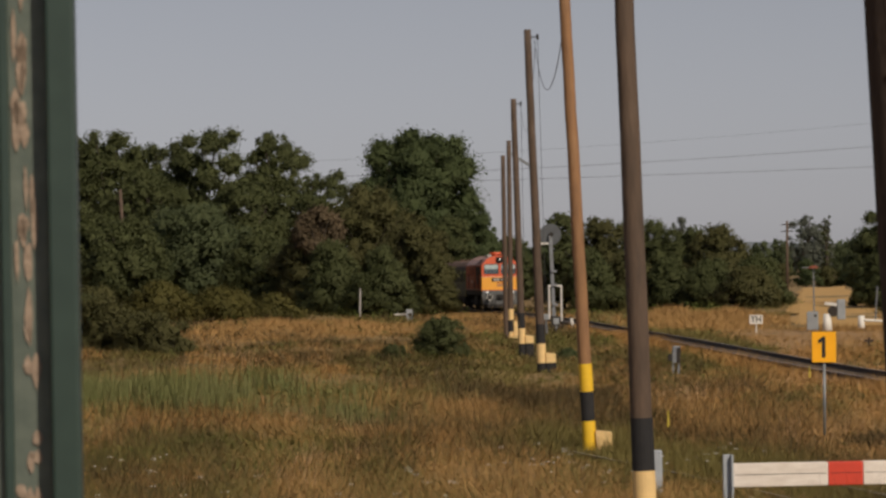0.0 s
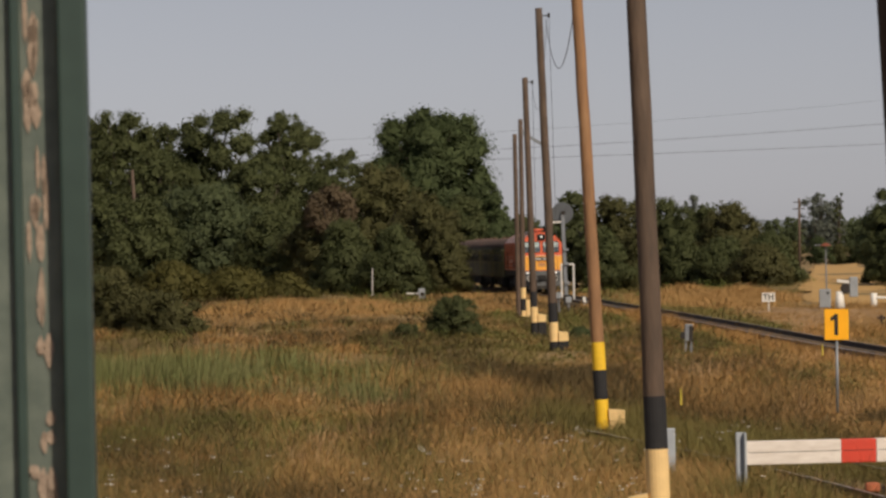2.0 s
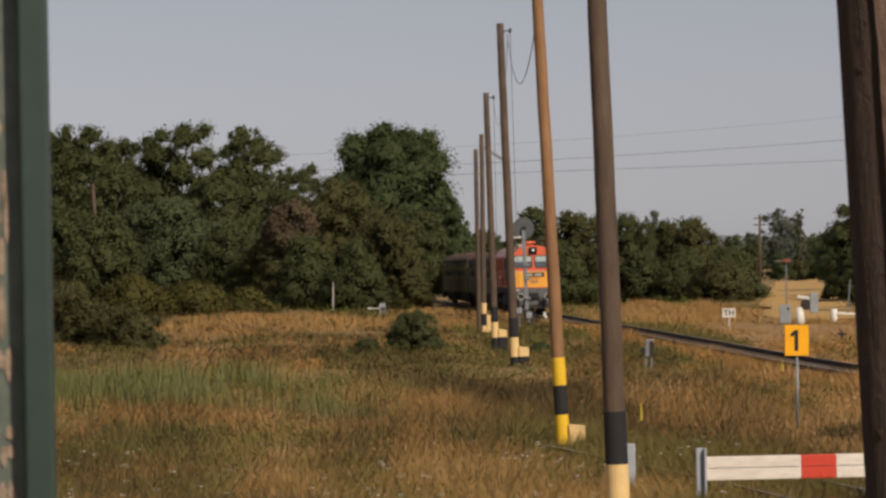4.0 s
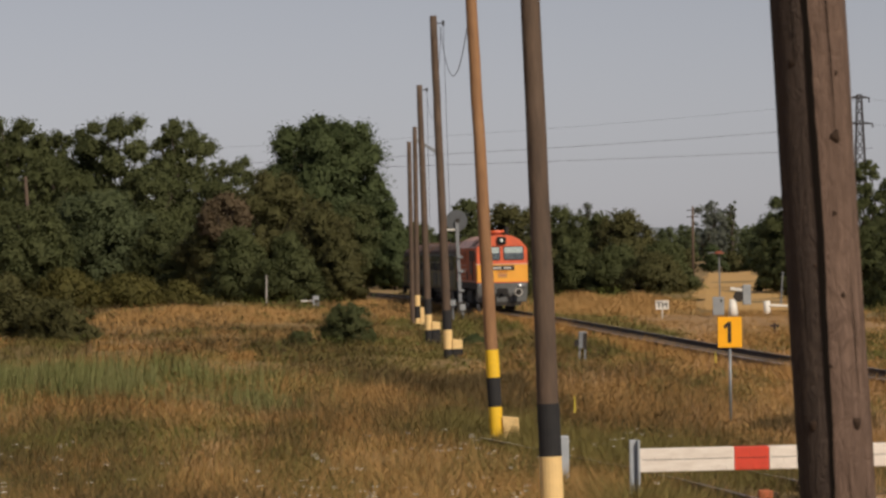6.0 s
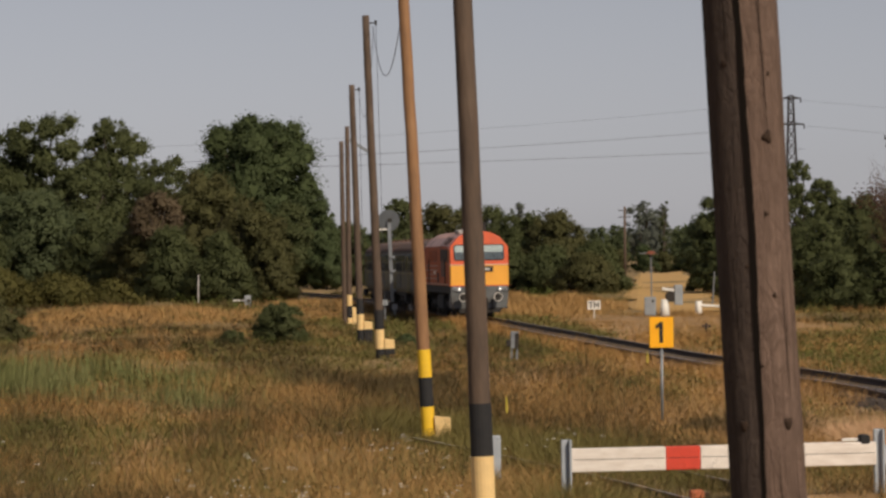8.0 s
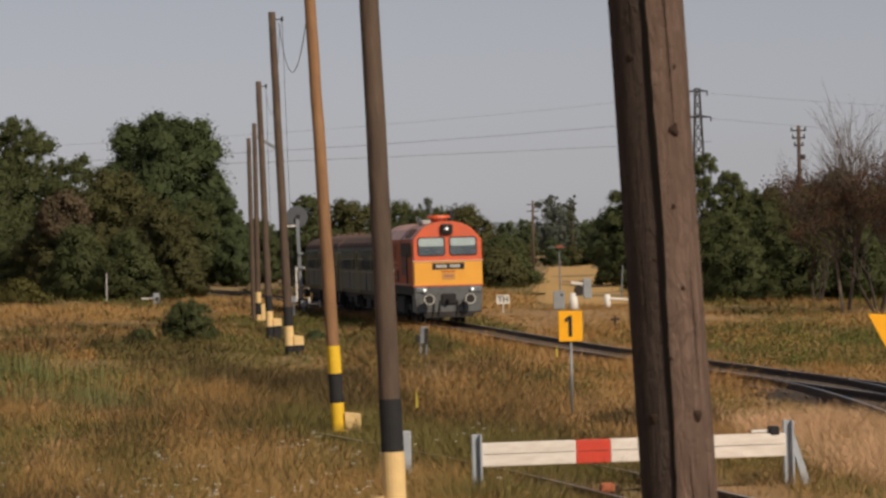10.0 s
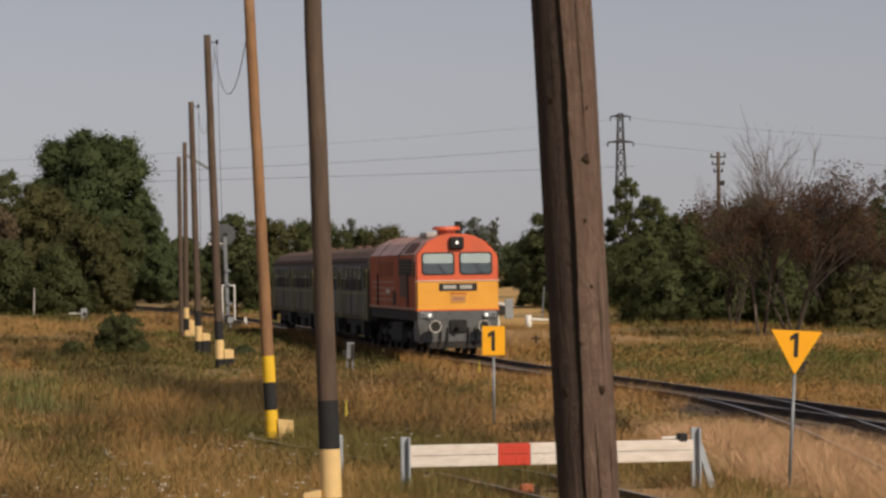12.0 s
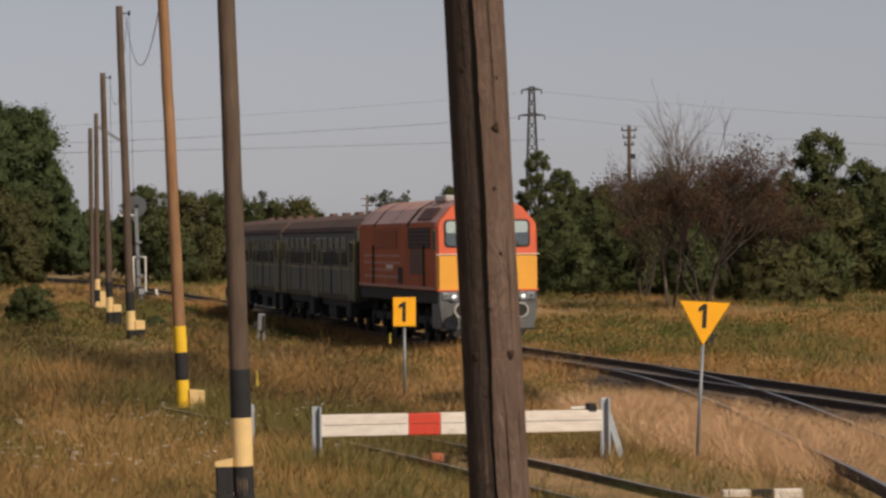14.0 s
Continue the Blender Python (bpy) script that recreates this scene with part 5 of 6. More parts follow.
def make_trees():
    poplar = "tall grey-green poplar with feathery crown"
    dark = "dark green deciduous tree in the far wood"
    for i, (x, y, h, r) in enumerate(((-35.3, 388, 18.9, 5.4), (-30.0, 391, 18.2, 4.6), (-24.6, 384, 19.2, 5.4), (-40.5, 392, 18.0, 5.2))):
        tree(x, y, h, r, "leaf_dark", poplar, 20 + i, 0.18, 36, 0.30, 8200, shape="tall")
    tree(-17.6, 389.6, 18.6, 4.4, "leaf_dark", poplar, 31, 0.15, 40, 0.28, 8000, shape="tall")
    tree(-12.6, 392, 14.6, 3.4, "leaf_dark", poplar, 36, 0.15, 30, 0.28, 5000, shape="tall")
    tree(-2.4, 420, 20.0, 7.3, "leaf_green", "large broad round green lime tree", 32, 0.16, 70, 0.30, 19000, shape="spread")
    for i, (x, y, h, r, m, lab) in enumerate((
            (3.2, 405, 11.0, 3.2, "leaf_green", dark), (6.3, 434, 7.2, 2.8, "leaf_dark", dark), (-22.7, 334, 10.2, 6.0, "leaf_grey", "broad grey-green willow in the far wood"),
            (-28.8, 329, 9.2, 4.4, "leaf_dark", dark), (-34.0, 343, 10.6, 4.6, "leaf_dark", dark), (-20.0, 369, 13.0, 5.2, "leaf_dark", dark),
            (-31.1, 379, 15.0, 5.0, "leaf_dark", dark), (-12.5, 372, 12.0, 4.5, "leaf_dark", dark), (-39.0, 335, 8.5, 4.5, "leaf_dark", dark), (-16.0, 322, 7.0, 3.6, "leaf_dark", dark))):
        tree(x, y, h, r, m, lab, 40 + i, 0.08, 34, 0.30, 6500)
    for i, (x, y, h, r, m, lab) in enumerate((
            (-10.2, 294, 7.6, 3.8, "leaf_olive", "dense olive-green hawthorn tree"), (-6.2, 300, 10.8, 4.8, "leaf_olive", "dense olive-green hawthorn tree"),
            (-2.4, 290, 8.0, 3.5, "leaf_olive", "dense olive-green hawthorn tree"), (-0.9, 285, 5.9, 2.0, "leaf_olive", "dense olive-green hawthorn tree"),
            (-8.6, 284, 6.2, 3.2, "leaf_dark", "dark green bush in the thicket"), (-4.8, 281, 5.6, 2.8, "leaf_dark", "dark green bush in the thicket"), (-13.0, 298, 6.6, 3.0, "leaf_dark", "dark green bush in the thicket"))):
        tree(x, y, h, r, m, lab, 60 + i, 0.03, 34, 0.24, 7000, shape="mound" if h < 7 else "round")
    tree(-9.9, 292, 8.9, 2.5, "leaf_brown", "brownish half-dry hawthorn in the thicket", 68, 0.55, 22, 0.22, 2600)
    hedge = "dark green bush in the hedge beside the track"
    for i, (x, y, h, r) in enumerate(((9.9, 310, 8.7, 2.6), (13.4, 315, 8.0, 2.9), (16.9, 320, 7.7, 3.2), (20.2, 317, 7.2, 3.2), (22.9, 311, 7.2, 2.8), (25.2, 299, 4.2, 2.6),
                                      (12.0, 303, 5.0, 2.4), (15.2, 306, 4.8, 2.6), (18.6, 304, 4.6, 2.6), (21.6, 300, 4.4, 2.4), (24.0, 292, 3.4, 2.4), (26.2, 301, 3.0, 1.8))):
        tree(x, y, h, r * 1.25, "leaf_olive" if i % 3 == 1 else "leaf_dark", hedge, 80 + i, 0.03, 28, 0.24, 4600, shape="round" if h > 6 else "mound")
    # the tallest far trees take the leaf colour with haze in it
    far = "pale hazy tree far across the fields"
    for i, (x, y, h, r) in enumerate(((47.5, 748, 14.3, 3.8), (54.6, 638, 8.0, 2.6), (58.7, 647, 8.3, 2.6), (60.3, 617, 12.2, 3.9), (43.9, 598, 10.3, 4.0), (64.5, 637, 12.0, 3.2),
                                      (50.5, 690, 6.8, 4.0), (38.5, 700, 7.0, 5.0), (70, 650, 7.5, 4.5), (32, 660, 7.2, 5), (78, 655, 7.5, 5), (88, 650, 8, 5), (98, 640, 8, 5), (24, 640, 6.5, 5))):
        tree(x, y, h, r, "leaf_hazed" if i in (0, 3, 4, 5) else "leaf_grey", far, 110 + i, 0.12, 22, 0.34, 1900)
    tree(61.8, 597, 11.9, 0.95, "leaf_dark", "slim dark columnar poplar in the distance", 130, 0.05, 22, 0.3, 1500, shape="column")
    right = "dark green tree in the wood beyond the crossing"
    for i, (x, y, h, r, m) in enumerate(((38.6, 328, 7.0, 3.8, "leaf_grey"), (39.4, 322, 6.2, 3.4, "leaf_dark"), (35.3, 298, 8.5, 2.6, "leaf_dark"), (41.7, 297, 11.5, 2.1, "leaf_dark"),
                                         (42.2, 287, 9.5, 2.4, "leaf_dark"), (45.5, 297, 7.9, 3.2, "leaf_grey"), (43.5, 276, 7.5, 3.0, "leaf_dark"), (48.5, 285, 8.0, 3.4, "leaf_dark"),
                                         (52.5, 280, 8.2, 3.6, "leaf_dark"), (57, 275, 8.6, 3.6, "leaf_dark"), (34.0, 285, 4.6, 2.6, "leaf_dark"), (38.2, 280, 4.4, 2.8, "leaf_dark"),
                                         (42.0, 262, 5.0, 2.8, "leaf_dark"), (46.0, 255, 6.4, 3.0, "leaf_dark"), (44.4, 250, 8.4, 2.6, "leaf_dark"), (50.0, 226, 10.2, 3.2, "leaf_dark"),
                                         (53.0, 226, 8.3, 3.1, "leaf_dark"), (54.0, 216, 10.6, 2.6, "leaf_dark"), (44.6, 230, 5.6, 3.0, "leaf_dark"), (57.0, 222, 9.2, 3.4, "leaf_dark"),
                                         (46.2, 215, 5.0, 2.6, "leaf_dark"), (56.0, 215, 9.0, 3.4, "leaf_dark"), (33.6, 292, 3.4, 1.8, "leaf_dark"))):
        tree(x, y, h, r, m, right, 140 + i, 0.05, 26, 0.24, 4600, shape="round" if h > 6 else "mound")
    for i, x in enumerate((49, 52.5, 56, 59.5, 63, 66.5)):
        tree(x, 572 + 3 * (i % 2), 3.3 + 0.5 * (i % 3), 2.9, "leaf_olive" if i % 2 else "leaf_green", "green bush in the hedge behind the stubble field", 180 + i, 0.0, 16, 0.26, 1100, "shrub", "mound")
    bare_tree(29.8, 167.3, 11.4, 2.4, 3, "leafless dead tree with thin grey branches", forks=5)
    bare_tree(30.9, 165, 8.4, 5.8, 5, "dying brown-leaved tree with tangled twigs", 15000, bark="dark_bark")
    bare_tree(35.0, 176, 6.6, 3.6, 9, "dying brown-leaved tree with tangled twigs", 12000, bark="dark_bark")
    bare_tree(32.0, 188, 6.2, 3.0, 12, "dying brown-leaved tree with tangled twigs", 10000, "leaf_olive", "dark_bark")
    for i, (x, y, h, r, m, lab) in enumerate((
            (-12.6, 152, 2.1, 2.1, "leaf_olive", "olive-green bramble thicket in the meadow"),
            (-15.4, 156, 2.6, 2.2, "leaf_dark", "dark green bramble thicket in the meadow"), (-18.2, 158, 2.8, 2.0, "leaf_dark", "dark green bramble thicket in the meadow"), (-16, 262, 2.6, 3.0, "leaf_yellow", "yellow-green low bush in the meadow"),
            (-20, 258, 3.0, 3.2, "leaf_yellow", "yellow-green low bush in the meadow"), (-24.5, 256, 3.2, 3.4, "leaf_olive", "dull olive low meadow bush"), (-29, 252, 3.4, 3.4, "leaf_olive", "dull olive low meadow bush"), (-12.4, 268, 2.2, 2.4, "leaf_yellow", "yellow-green low bush in the meadow"),
            (4.6, 140, 0.7, 0.8, "leaf_green", "green weed clump with white flowers"))):
        tree(x, y, h, r, m, lab, 200 + i, 0.0, 20, max(0.045, y * 0.0008), 2600 if r > 1.5 else 1600, "shrub", "mound")
    for i, (x, y, h, r) in enumerate(((0.6, 398, 9.5, 3.6), (4.6, 420, 8.6, 3.6), (8.0, 436, 7.6, 3.2), (-8.5, 408, 14.0, 5.0), (1.0, 402, 6.0, 3.0), (4.6, 396, 5.4, 2.6), (8.0, 402, 5.6, 2.6), (11, 430, 6.5, 3.0))):
        tree(x, y, h, r, "leaf_green" if i % 2 else "leaf_dark", dark, 260 + i, 0.05, 30, 0.30, 6000)
    for i, (x, y, h, r, m) in enumerate(((33.5, 232, 5.6, 3.0, "leaf_dark"), (37.5, 228, 6.4, 3.4, "leaf_dark"), (41.5, 224, 6.6, 3.4, "leaf_olive"), (45.5, 221, 6.4, 3.2, "leaf_dark"),
                                         (49.5, 220, 6.4, 3.2, "leaf_dark"), (53.5, 222, 7.0, 3.4, "leaf_dark"), (43.0, 214, 4.4, 2.6, "leaf_olive"))):
        tree(x, y, h, r, m, "dark tangled thicket behind the dying trees", 280 + i, 0.0, 24, 0.16, 4200, shape="round")
    for i, (x, y, h, r) in enumerate(((34.0, 207, 6.2, 3.2), (38.0, 206, 6.6, 3.4), (42.0, 207, 6.2, 3.4), (46.0, 205, 6.0, 3.2), (50.0, 206, 6.4, 3.4))):
        tree(x, y, h, r, "leaf_olive" if i == 3 else "leaf_dark", "dark tangled thicket behind the dying trees", 340 + i, 0.0, 24, 0.16, 4200, shape="round")
    for i, (x, y, h, r) in enumerate(((35.6, 176, 3.0, 2.6), (38.4, 182, 3.4, 3.0))):
        tree(x, y, h, r, "leaf_olive", "low olive tangle under the dying trees", 330 + i, 0.0, 22, 0.09, 3600, "shrub", "mound")
    for i, (x, y, h, r) in enumerate(((29.6, 197, 3.6, 2.6), (32.8, 198, 3.9, 2.8), (36.2, 197, 3.7, 2.8), (39.8, 199, 4.0, 2.8), (43.4, 198, 3.8, 2.8))):
        tree(x, y, h, r, "leaf_dark", "dark undergrowth behind the dying trees", 350 + i, 0.0, 20, 0.14, 2600, "shrub", "mound")
    tree(-0.15, 133, 1.6, 1.15, "leaf_dark", "small round dark shrub in the meadow", 300, 0.0, 24, 0.08, 4200, "shrub", "round")
    tree(-2.0, 139, 0.8, 0.7, "leaf_dark", "low dark bramble in the meadow", 301, 0.0, 18, 0.07, 1500, "shrub", "round")
    for i, (x, y, h, r) in enumerate(((-11.8, 150, 2.2, 1.7), (-14.2, 153, 2.6, 1.9), (-16.8, 155, 2.9, 2.0))):
        tree(x, y, h, r, "leaf_olive", "olive-green bramble thicket in the meadow", 310 + i, 0.0, 26, 0.1, 3600, "shrub", "round")
    # far woods closing the plain
    rngf = random.Random(77)
    lob = []
    for i in range(420):
        x = -330 + i * 1.75
        h = 5.5 + 2.5 * math.sin(i * 0.11) + 2.0 * rngf.random()
        for _ in range(3):
            lob.append((x + rngf.uniform(-2, 2), rngf.uniform(-8, 8), h * rngf.uniform(0.25, 0.85), 2.2 + rngf.random()))
    ob = crown_mesh("far_woods", lob, 0.5, 60000, "leaf_grey", None, 5)
    ob.location = (0, 900, 0)
    tagged(ob, "long dull green line of woods on the plain", "woods", kind="stuff")
    # far low hill
    bm = bmesh.new()
    prev = None
    for i in range(60):
        x = -600 + i * 40
        h = 14 + 16 * math.exp(-((x - 330) / 260) ** 2) + 3 * math.sin(i * 0.7)
        ring = [bm.verts.new((x, 3600, -1)), bm.verts.new((x, 3900, h)), bm.verts.new((x, 4300, h * 0.9))]
        if prev:
            for k in range(2):
                bm.faces.new((prev[k], ring[k], ring[k + 1], prev[k + 1]))
        prev = ring
    tagged(finish("backdrop_hill", bm, "hill"), "low hill on the horizon, blue haze in its colour", "hill", kind="structure")


# ---------------------------------------------------------------- the train
def loft(sections, bm=None, mi_of=None, caps=True):
    """Skin a row of closed outlines [(x, y, z), ...]."""
    own = bmesh.new()
    rings = [[own.verts.new(p) for p in s] for s in sections]
    n = len(rings[0])
    for p, q in zip(rings, rings[1:]):
        for i in range(n):
            f = own.faces.new((p[i], p[(i + 1) % n], q[(i + 1) % n], q[i]))
            if mi_of:
                f.material_index = mi_of(i)
    if caps:
        own.faces.new(rings[0][::-1])
        own.faces.new(rings[-1])
    bmesh.ops.recalc_face_normals(own, faces=own.faces)
    return join(bm, own)


def half_to_full(h):
    return [(x, z) for x, z in h] + [(-x, z) for x, z in h[::-1] if x > 1e-6]


def wheelset(parent, y, r, gauge_half=0.7535):
    bm = rod((-0.85, 0, 0), (0.85, 0, 0), 0.085, seg=10)
    for s in (-1, 1):
        rod((s * (gauge_half - 0.05), 0, 0), (s * (gauge_half + 0.085), 0, 0), r, r - 0.006, 24, bm)
        rod((s * (gauge_half - 0.085), 0, 0), (s * (gauge_half - 0.05), 0, 0), r + 0.028, r + 0.028, 24, bm)
        for k in range(3):
            box(s * (gauge_half + 0.09), 0, 0, 0.02, r * 1.5, 0.07, bm=bm, m=pose(0, 0, 0, 60 * k))
    ob = part("wheelset", bm, "dark_iron", parent)
    ob.matrix_basis = pose(0, y, r)
    WHEELS.append((ob, y, r))
    return ob


WHEELS = []


def bogie(parent, y, axles, r, half=1.1, name="bogie"):
    length = axles[-1] - axles[0] + 1.3
    bm = box(0, y, r + 0.18, 1.9, 0.5, 0.3, 0.03)
    for s in (-1, 1):
        box(s * half, y, r + 0.16, 0.14, length, 0.24, 0.03, bm)
        for a in axles:
            box(s * (half + 0.03), y + a, r, 0.22, 0.34, 0.36, 0.04, bm)
            rod((s * half, y + a - 0.32, r + 0.1), (s * half, y + a - 0.32, r + 0.42), 0.11, seg=10, bm=bm)
            rod((s * half, y + a + 0.32, r + 0.1), (s * half, y + a + 0.32, r + 0.42), 0.11, seg=10, bm=bm)
    b = part(name, bm, "rubber", parent)
    for a in axles:
        wheelset(b, y + a, r)
    return b


def buffers(parent, y, z, facing, rim="sign_white"):
    for s in (-1, 1):
        bm = rod((s * 0.875, y, z), (s * 0.875, y + facing * 0.46, z), 0.12, 0.10, 14)
        rod((s * 0.875, y + facing * 0.46, z), (s * 0.875, y + facing * 0.53, z), 0.235, 0.225, 24, bm)
        b = part("buffer", bm, "dark_iron", parent, smooth=False)
        ring = bmesh.new()
        for k in range(28):
            a0, a1 = k * math.tau / 28, (k + 1) * math.tau / 28
            q = [ring.verts.new((s * 0.875 + rr * math.cos(a), y + facing * 0.535, z + rr * math.sin(a))) for rr, a in ((0.175, a0), (0.232, a0), (0.232, a1), (0.175, a1))]
            ring.faces.new(q)
        bmesh.ops.solidify(ring, geom=ring.faces[:], thickness=0.006)
        part("rim", ring, rim, b, "pale painted buffer rim")


def make_loco():
    """A six-axle diesel engine. Local -y is its front, the origin on the rail top at the buffer face."""
    t = root("diesel_locomotive", pose(0, 0, 0), "orange-red and yellow diesel locomotive with a grey apron", "locomotive", "train")
    Y0, Y1 = 0.62, 16.8
    half = [(1.475, 1.62), (1.475, 3.50), (1.43, 3.63), (1.06, 4.06), (0.66, 4.27), (0.32, 4.34), (0.0, 4.35)]
    outline = half_to_full([(1.475, 1.62)] + half[1:])

    def sect(y, sx=1.0, top=0.0):
        return [(x * sx, y, z - top * max(0.0, (z - 3.0)) / 1.3) for x, z in outline]
    n = len(outline)
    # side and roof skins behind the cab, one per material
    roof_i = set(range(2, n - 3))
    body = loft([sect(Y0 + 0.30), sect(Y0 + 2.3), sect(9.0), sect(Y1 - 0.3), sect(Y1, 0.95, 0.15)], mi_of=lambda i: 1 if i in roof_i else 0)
    part("body", body, ["loco_side", "loco_roof"], t, "red-brown engine sides dulled by dirt and shade, roof paled for sky sheen")
    # cab front: red upper shell, yellow lower panel, raked a little at the top
    up = [(x, z) for x, z in outline if z > 2.6]
    up = [(1.475, 2.68)] + [(x, z) for x, z in half[1:]]
    upo = half_to_full(up)

    def fs(y, sx, k):
        return [(x * sx, y + k * max(0.0, z - 2.7), z) for x, z in upo]
    shell = loft([fs(Y0 + 0.02, 0.965, 0.13), fs(Y0 + 0.10, 1.002, 0.13), fs(Y0 + 0.46, 1.006, 0.02)])
    shell_part = part("cab_front", shell, "loco_red", t, "orange-red cab front")
    low = half_to_full([(1.475, 1.64), (1.475, 2.66)])
    panel = loft([[(x * 0.965, Y0, z) for x, z in low], [(x * 1.002, Y0 + 0.09, z) for x, z in low], [(x * 1.005, Y0 + 0.22, z) for x, z in low]])
    yp = part("front_panel", panel, "loco_yellow", t, "yellow-orange front panel")
    for x in (-1.482, 1.482):
        part("corner_band", box(x, Y0 + 0.26, 2.15, 0.012, 0.14, 1.04), "loco_red", t)
    part("waist_strip", box(0, Y0 + 0.02, 2.675, 3.02, 0.10, 0.035, 0.01), "loco_trim", yp)
    part("lower_strip", box(0, Y0 + 0.02, 1.63, 3.0, 0.10, 0.05, 0.01), "loco_red", yp)
    plate = part("number_plate", box(0.02, Y0 - 0.012, 2.45, 1.36, 0.02, 0.27, 0.006), "sign_black", yp)
    for x, w in ((-0.28, 0.46), (0.30, 0.44)):
        part("plain_bar", box(x, Y0 - 0.026, 2.45, w, 0.008, 0.13), "plate_white", plate)
    part("maker_plate", box(0.02, Y0 - 0.008, 2.02, 0.56, 0.012, 0.28, 0.004), "maker_plate", yp, "faded small panel")
    part("small_bar", box(0.02, Y0 - 0.008, 2.22, 0.6, 0.01, 0.05), "loco_side", yp)
    part("small_bar", box(0.02, Y0 - 0.018, 2.03, 0.4, 0.01, 0.10), "loco_stripe", yp)
    # windscreens
    for s in (-1, 1):
        def screen(w0, w1, z0, z1, r, y_off):
            pts = []
            for cx, cz, a0 in ((w1 - r, z1 - r, 0), (w0 + r, z1 - r, 90), (w0 + r, z0 + r, 180), (w1 - r, z0 + r, 270)):
                for k in range(5):
                    a = radians(a0 + k * 22.5)
                    pts.append((cx + r * math.cos(a), cz + r * math.sin(a)))
            return [(x, Y0 + 0.02 + 0.13 * max(0.0, z - 2.7) + y_off, z) for x, z in pts]
        a, b = (0.13, 1.22) if s > 0 else (-1.22, -0.13)
        fr = loft([screen(a - 0.05, b + 0.05, 2.88, 3.69, 0.13, -0.012), screen(a - 0.05, b + 0.05, 2.88, 3.69, 0.13, 0.03)])
        frame_part = part("window_frame", fr, "rubber", shell_part)
        ins = loft([screen(a, b, 2.93, 3.64, 0.10, -0.018), screen(a, b, 2.93, 3.64, 0.10, -0.010)])
        part("cab_interior", ins, "cab_dark", shell_part, "dim grey cab behind the glass")
        bl = loft([screen(a + 0.015, b - 0.015, 3.30, 3.635, 0.085, -0.024), screen(a + 0.015, b - 0.015, 3.30, 3.635, 0.085, -0.019)])
        part("sun_blind", bl, "blind", shell_part, "white sun blind in the upper window")
        gp = loft([screen(a, b, 2.93, 3.64, 0.10, -0.036), screen(a, b, 2.93, 3.64, 0.10, -0.031)])
        part("windscreen", gp, "glass", shell_part)
        part("wiper", rod(((a + b) / 2 + 0.25, Y0 + 0.0, 2.92), ((a + b) / 2 - 0.05, Y0 + 0.04, 3.3), 0.012, seg=5), "rubber", shell_part)
    # top headlight, horn cover, roof gear
    hl = part("headlight_housing", box(0, Y0 + 0.16, 4.02, 0.52, 0.34, 0.44, 0.08), "rubber", t)
    part("headlight", rod((0.0, Y0 - 0.015, 4.03), (0.0, Y0 + 0.01, 4.03), 0.052, seg=18), "lamp_glow", hl, "lit round headlight")
    part("headlight_ring", rod((0.0, Y0 - 0.008, 4.03), (0.0, Y0 + 0.03, 4.03), 0.15, 0.13, 18), "cab_dark", hl)
    part("roof_fan_cover", rod((-0.2, 2.1, 4.25), (-0.2, 2.1, 4.56), 0.34, 0.34, 20, rod((-0.2, 2.1, 4.50), (-0.2, 2.1, 4.62), 0.52, 0.46, 20)), "loco_red", t, "red mushroom roof vent")
    part("roof_gear", box(-0.35, 4.2, 4.34, 0.9, 2.0, 0.2, 0.06), "disc_pale", t, "pale roof hatch")
    part("exhaust", rod((0.75, 6.0, 4.0), (0.75, 6.0, 4.85), 0.14, seg=12), "rubber", t)
    over = [(x, z) for x, z in outline if z > 3.45]
    for name, y, w, m in (("roof_joint", 5.9, 0.55, "rubber"), ("roof_rib", 9.4, 0.10, "loco_grille"), ("roof_rib", 13.0, 0.30, "rubber"), ("roof_rib", 15.6, 0.10, "loco_grille")):
        part(name, loft([[(x * 1.006, y, z + 0.012) for x, z in over], [(x * 1.006, y + w, z + 0.012) for x, z in over]], caps=False), m, t, "dark roof joint")
    for s in (-1, 1):
        slope = [(1.395, 3.70), (1.10, 4.045), (1.12, 4.065), (1.415, 3.72)]
        part("roof_intake", prism([(s * x, z) for x, z in slope], 2.6, at=3.5), "loco_grille", t, "dark red intake on the roof slope")
        part("cab_side_window", box(s * 1.478, 1.25, 3.10, 0.02, 0.55, 0.60, 0.01), "window_dark", t)
        grille = part("engine_intake", box(s * 1.479, 4.0, 3.16, 0.02, 4.2, 0.62, 0.01), "rubber", t, "dark louvred air intake")
        for k in range(5):
            part("louvre", box(s * 1.492, 4.0, 2.92 + k * 0.12, 0.012, 4.1, 0.03), "loco_grille", grille)
        # flat panel; the shade of the door recess is in its dark colour
        part("cab_door", box(s * 1.479, 4.5, 2.45, 0.02, 2.6, 0.76, 0.01), "loco_grille", t, "flat side door, darkened for its recess shade")
        part("side_slot", box(s * 1.481, 7.7, 2.02, 0.02, 0.9, 0.5, 0.01), "rubber", t)
        for y in (2.95, 13.15):
            part("grab_rail", rod((s * 1.52, y, 1.72), (s * 1.52, y, 2.95), 0.03, seg=6), "dark_iron", t)
        panel = part("louvre_panel", box(s * 1.477, 10.9, 3.12, 0.02, 5.0, 0.55, 0.01), "loco_grille", t, "dull red louvre panel")
        for k in range(8):
            part("slat", box(s * 1.490, 8.75 + k * 0.61, 3.12, 0.016, 0.36, 0.50), "loco_side", panel)
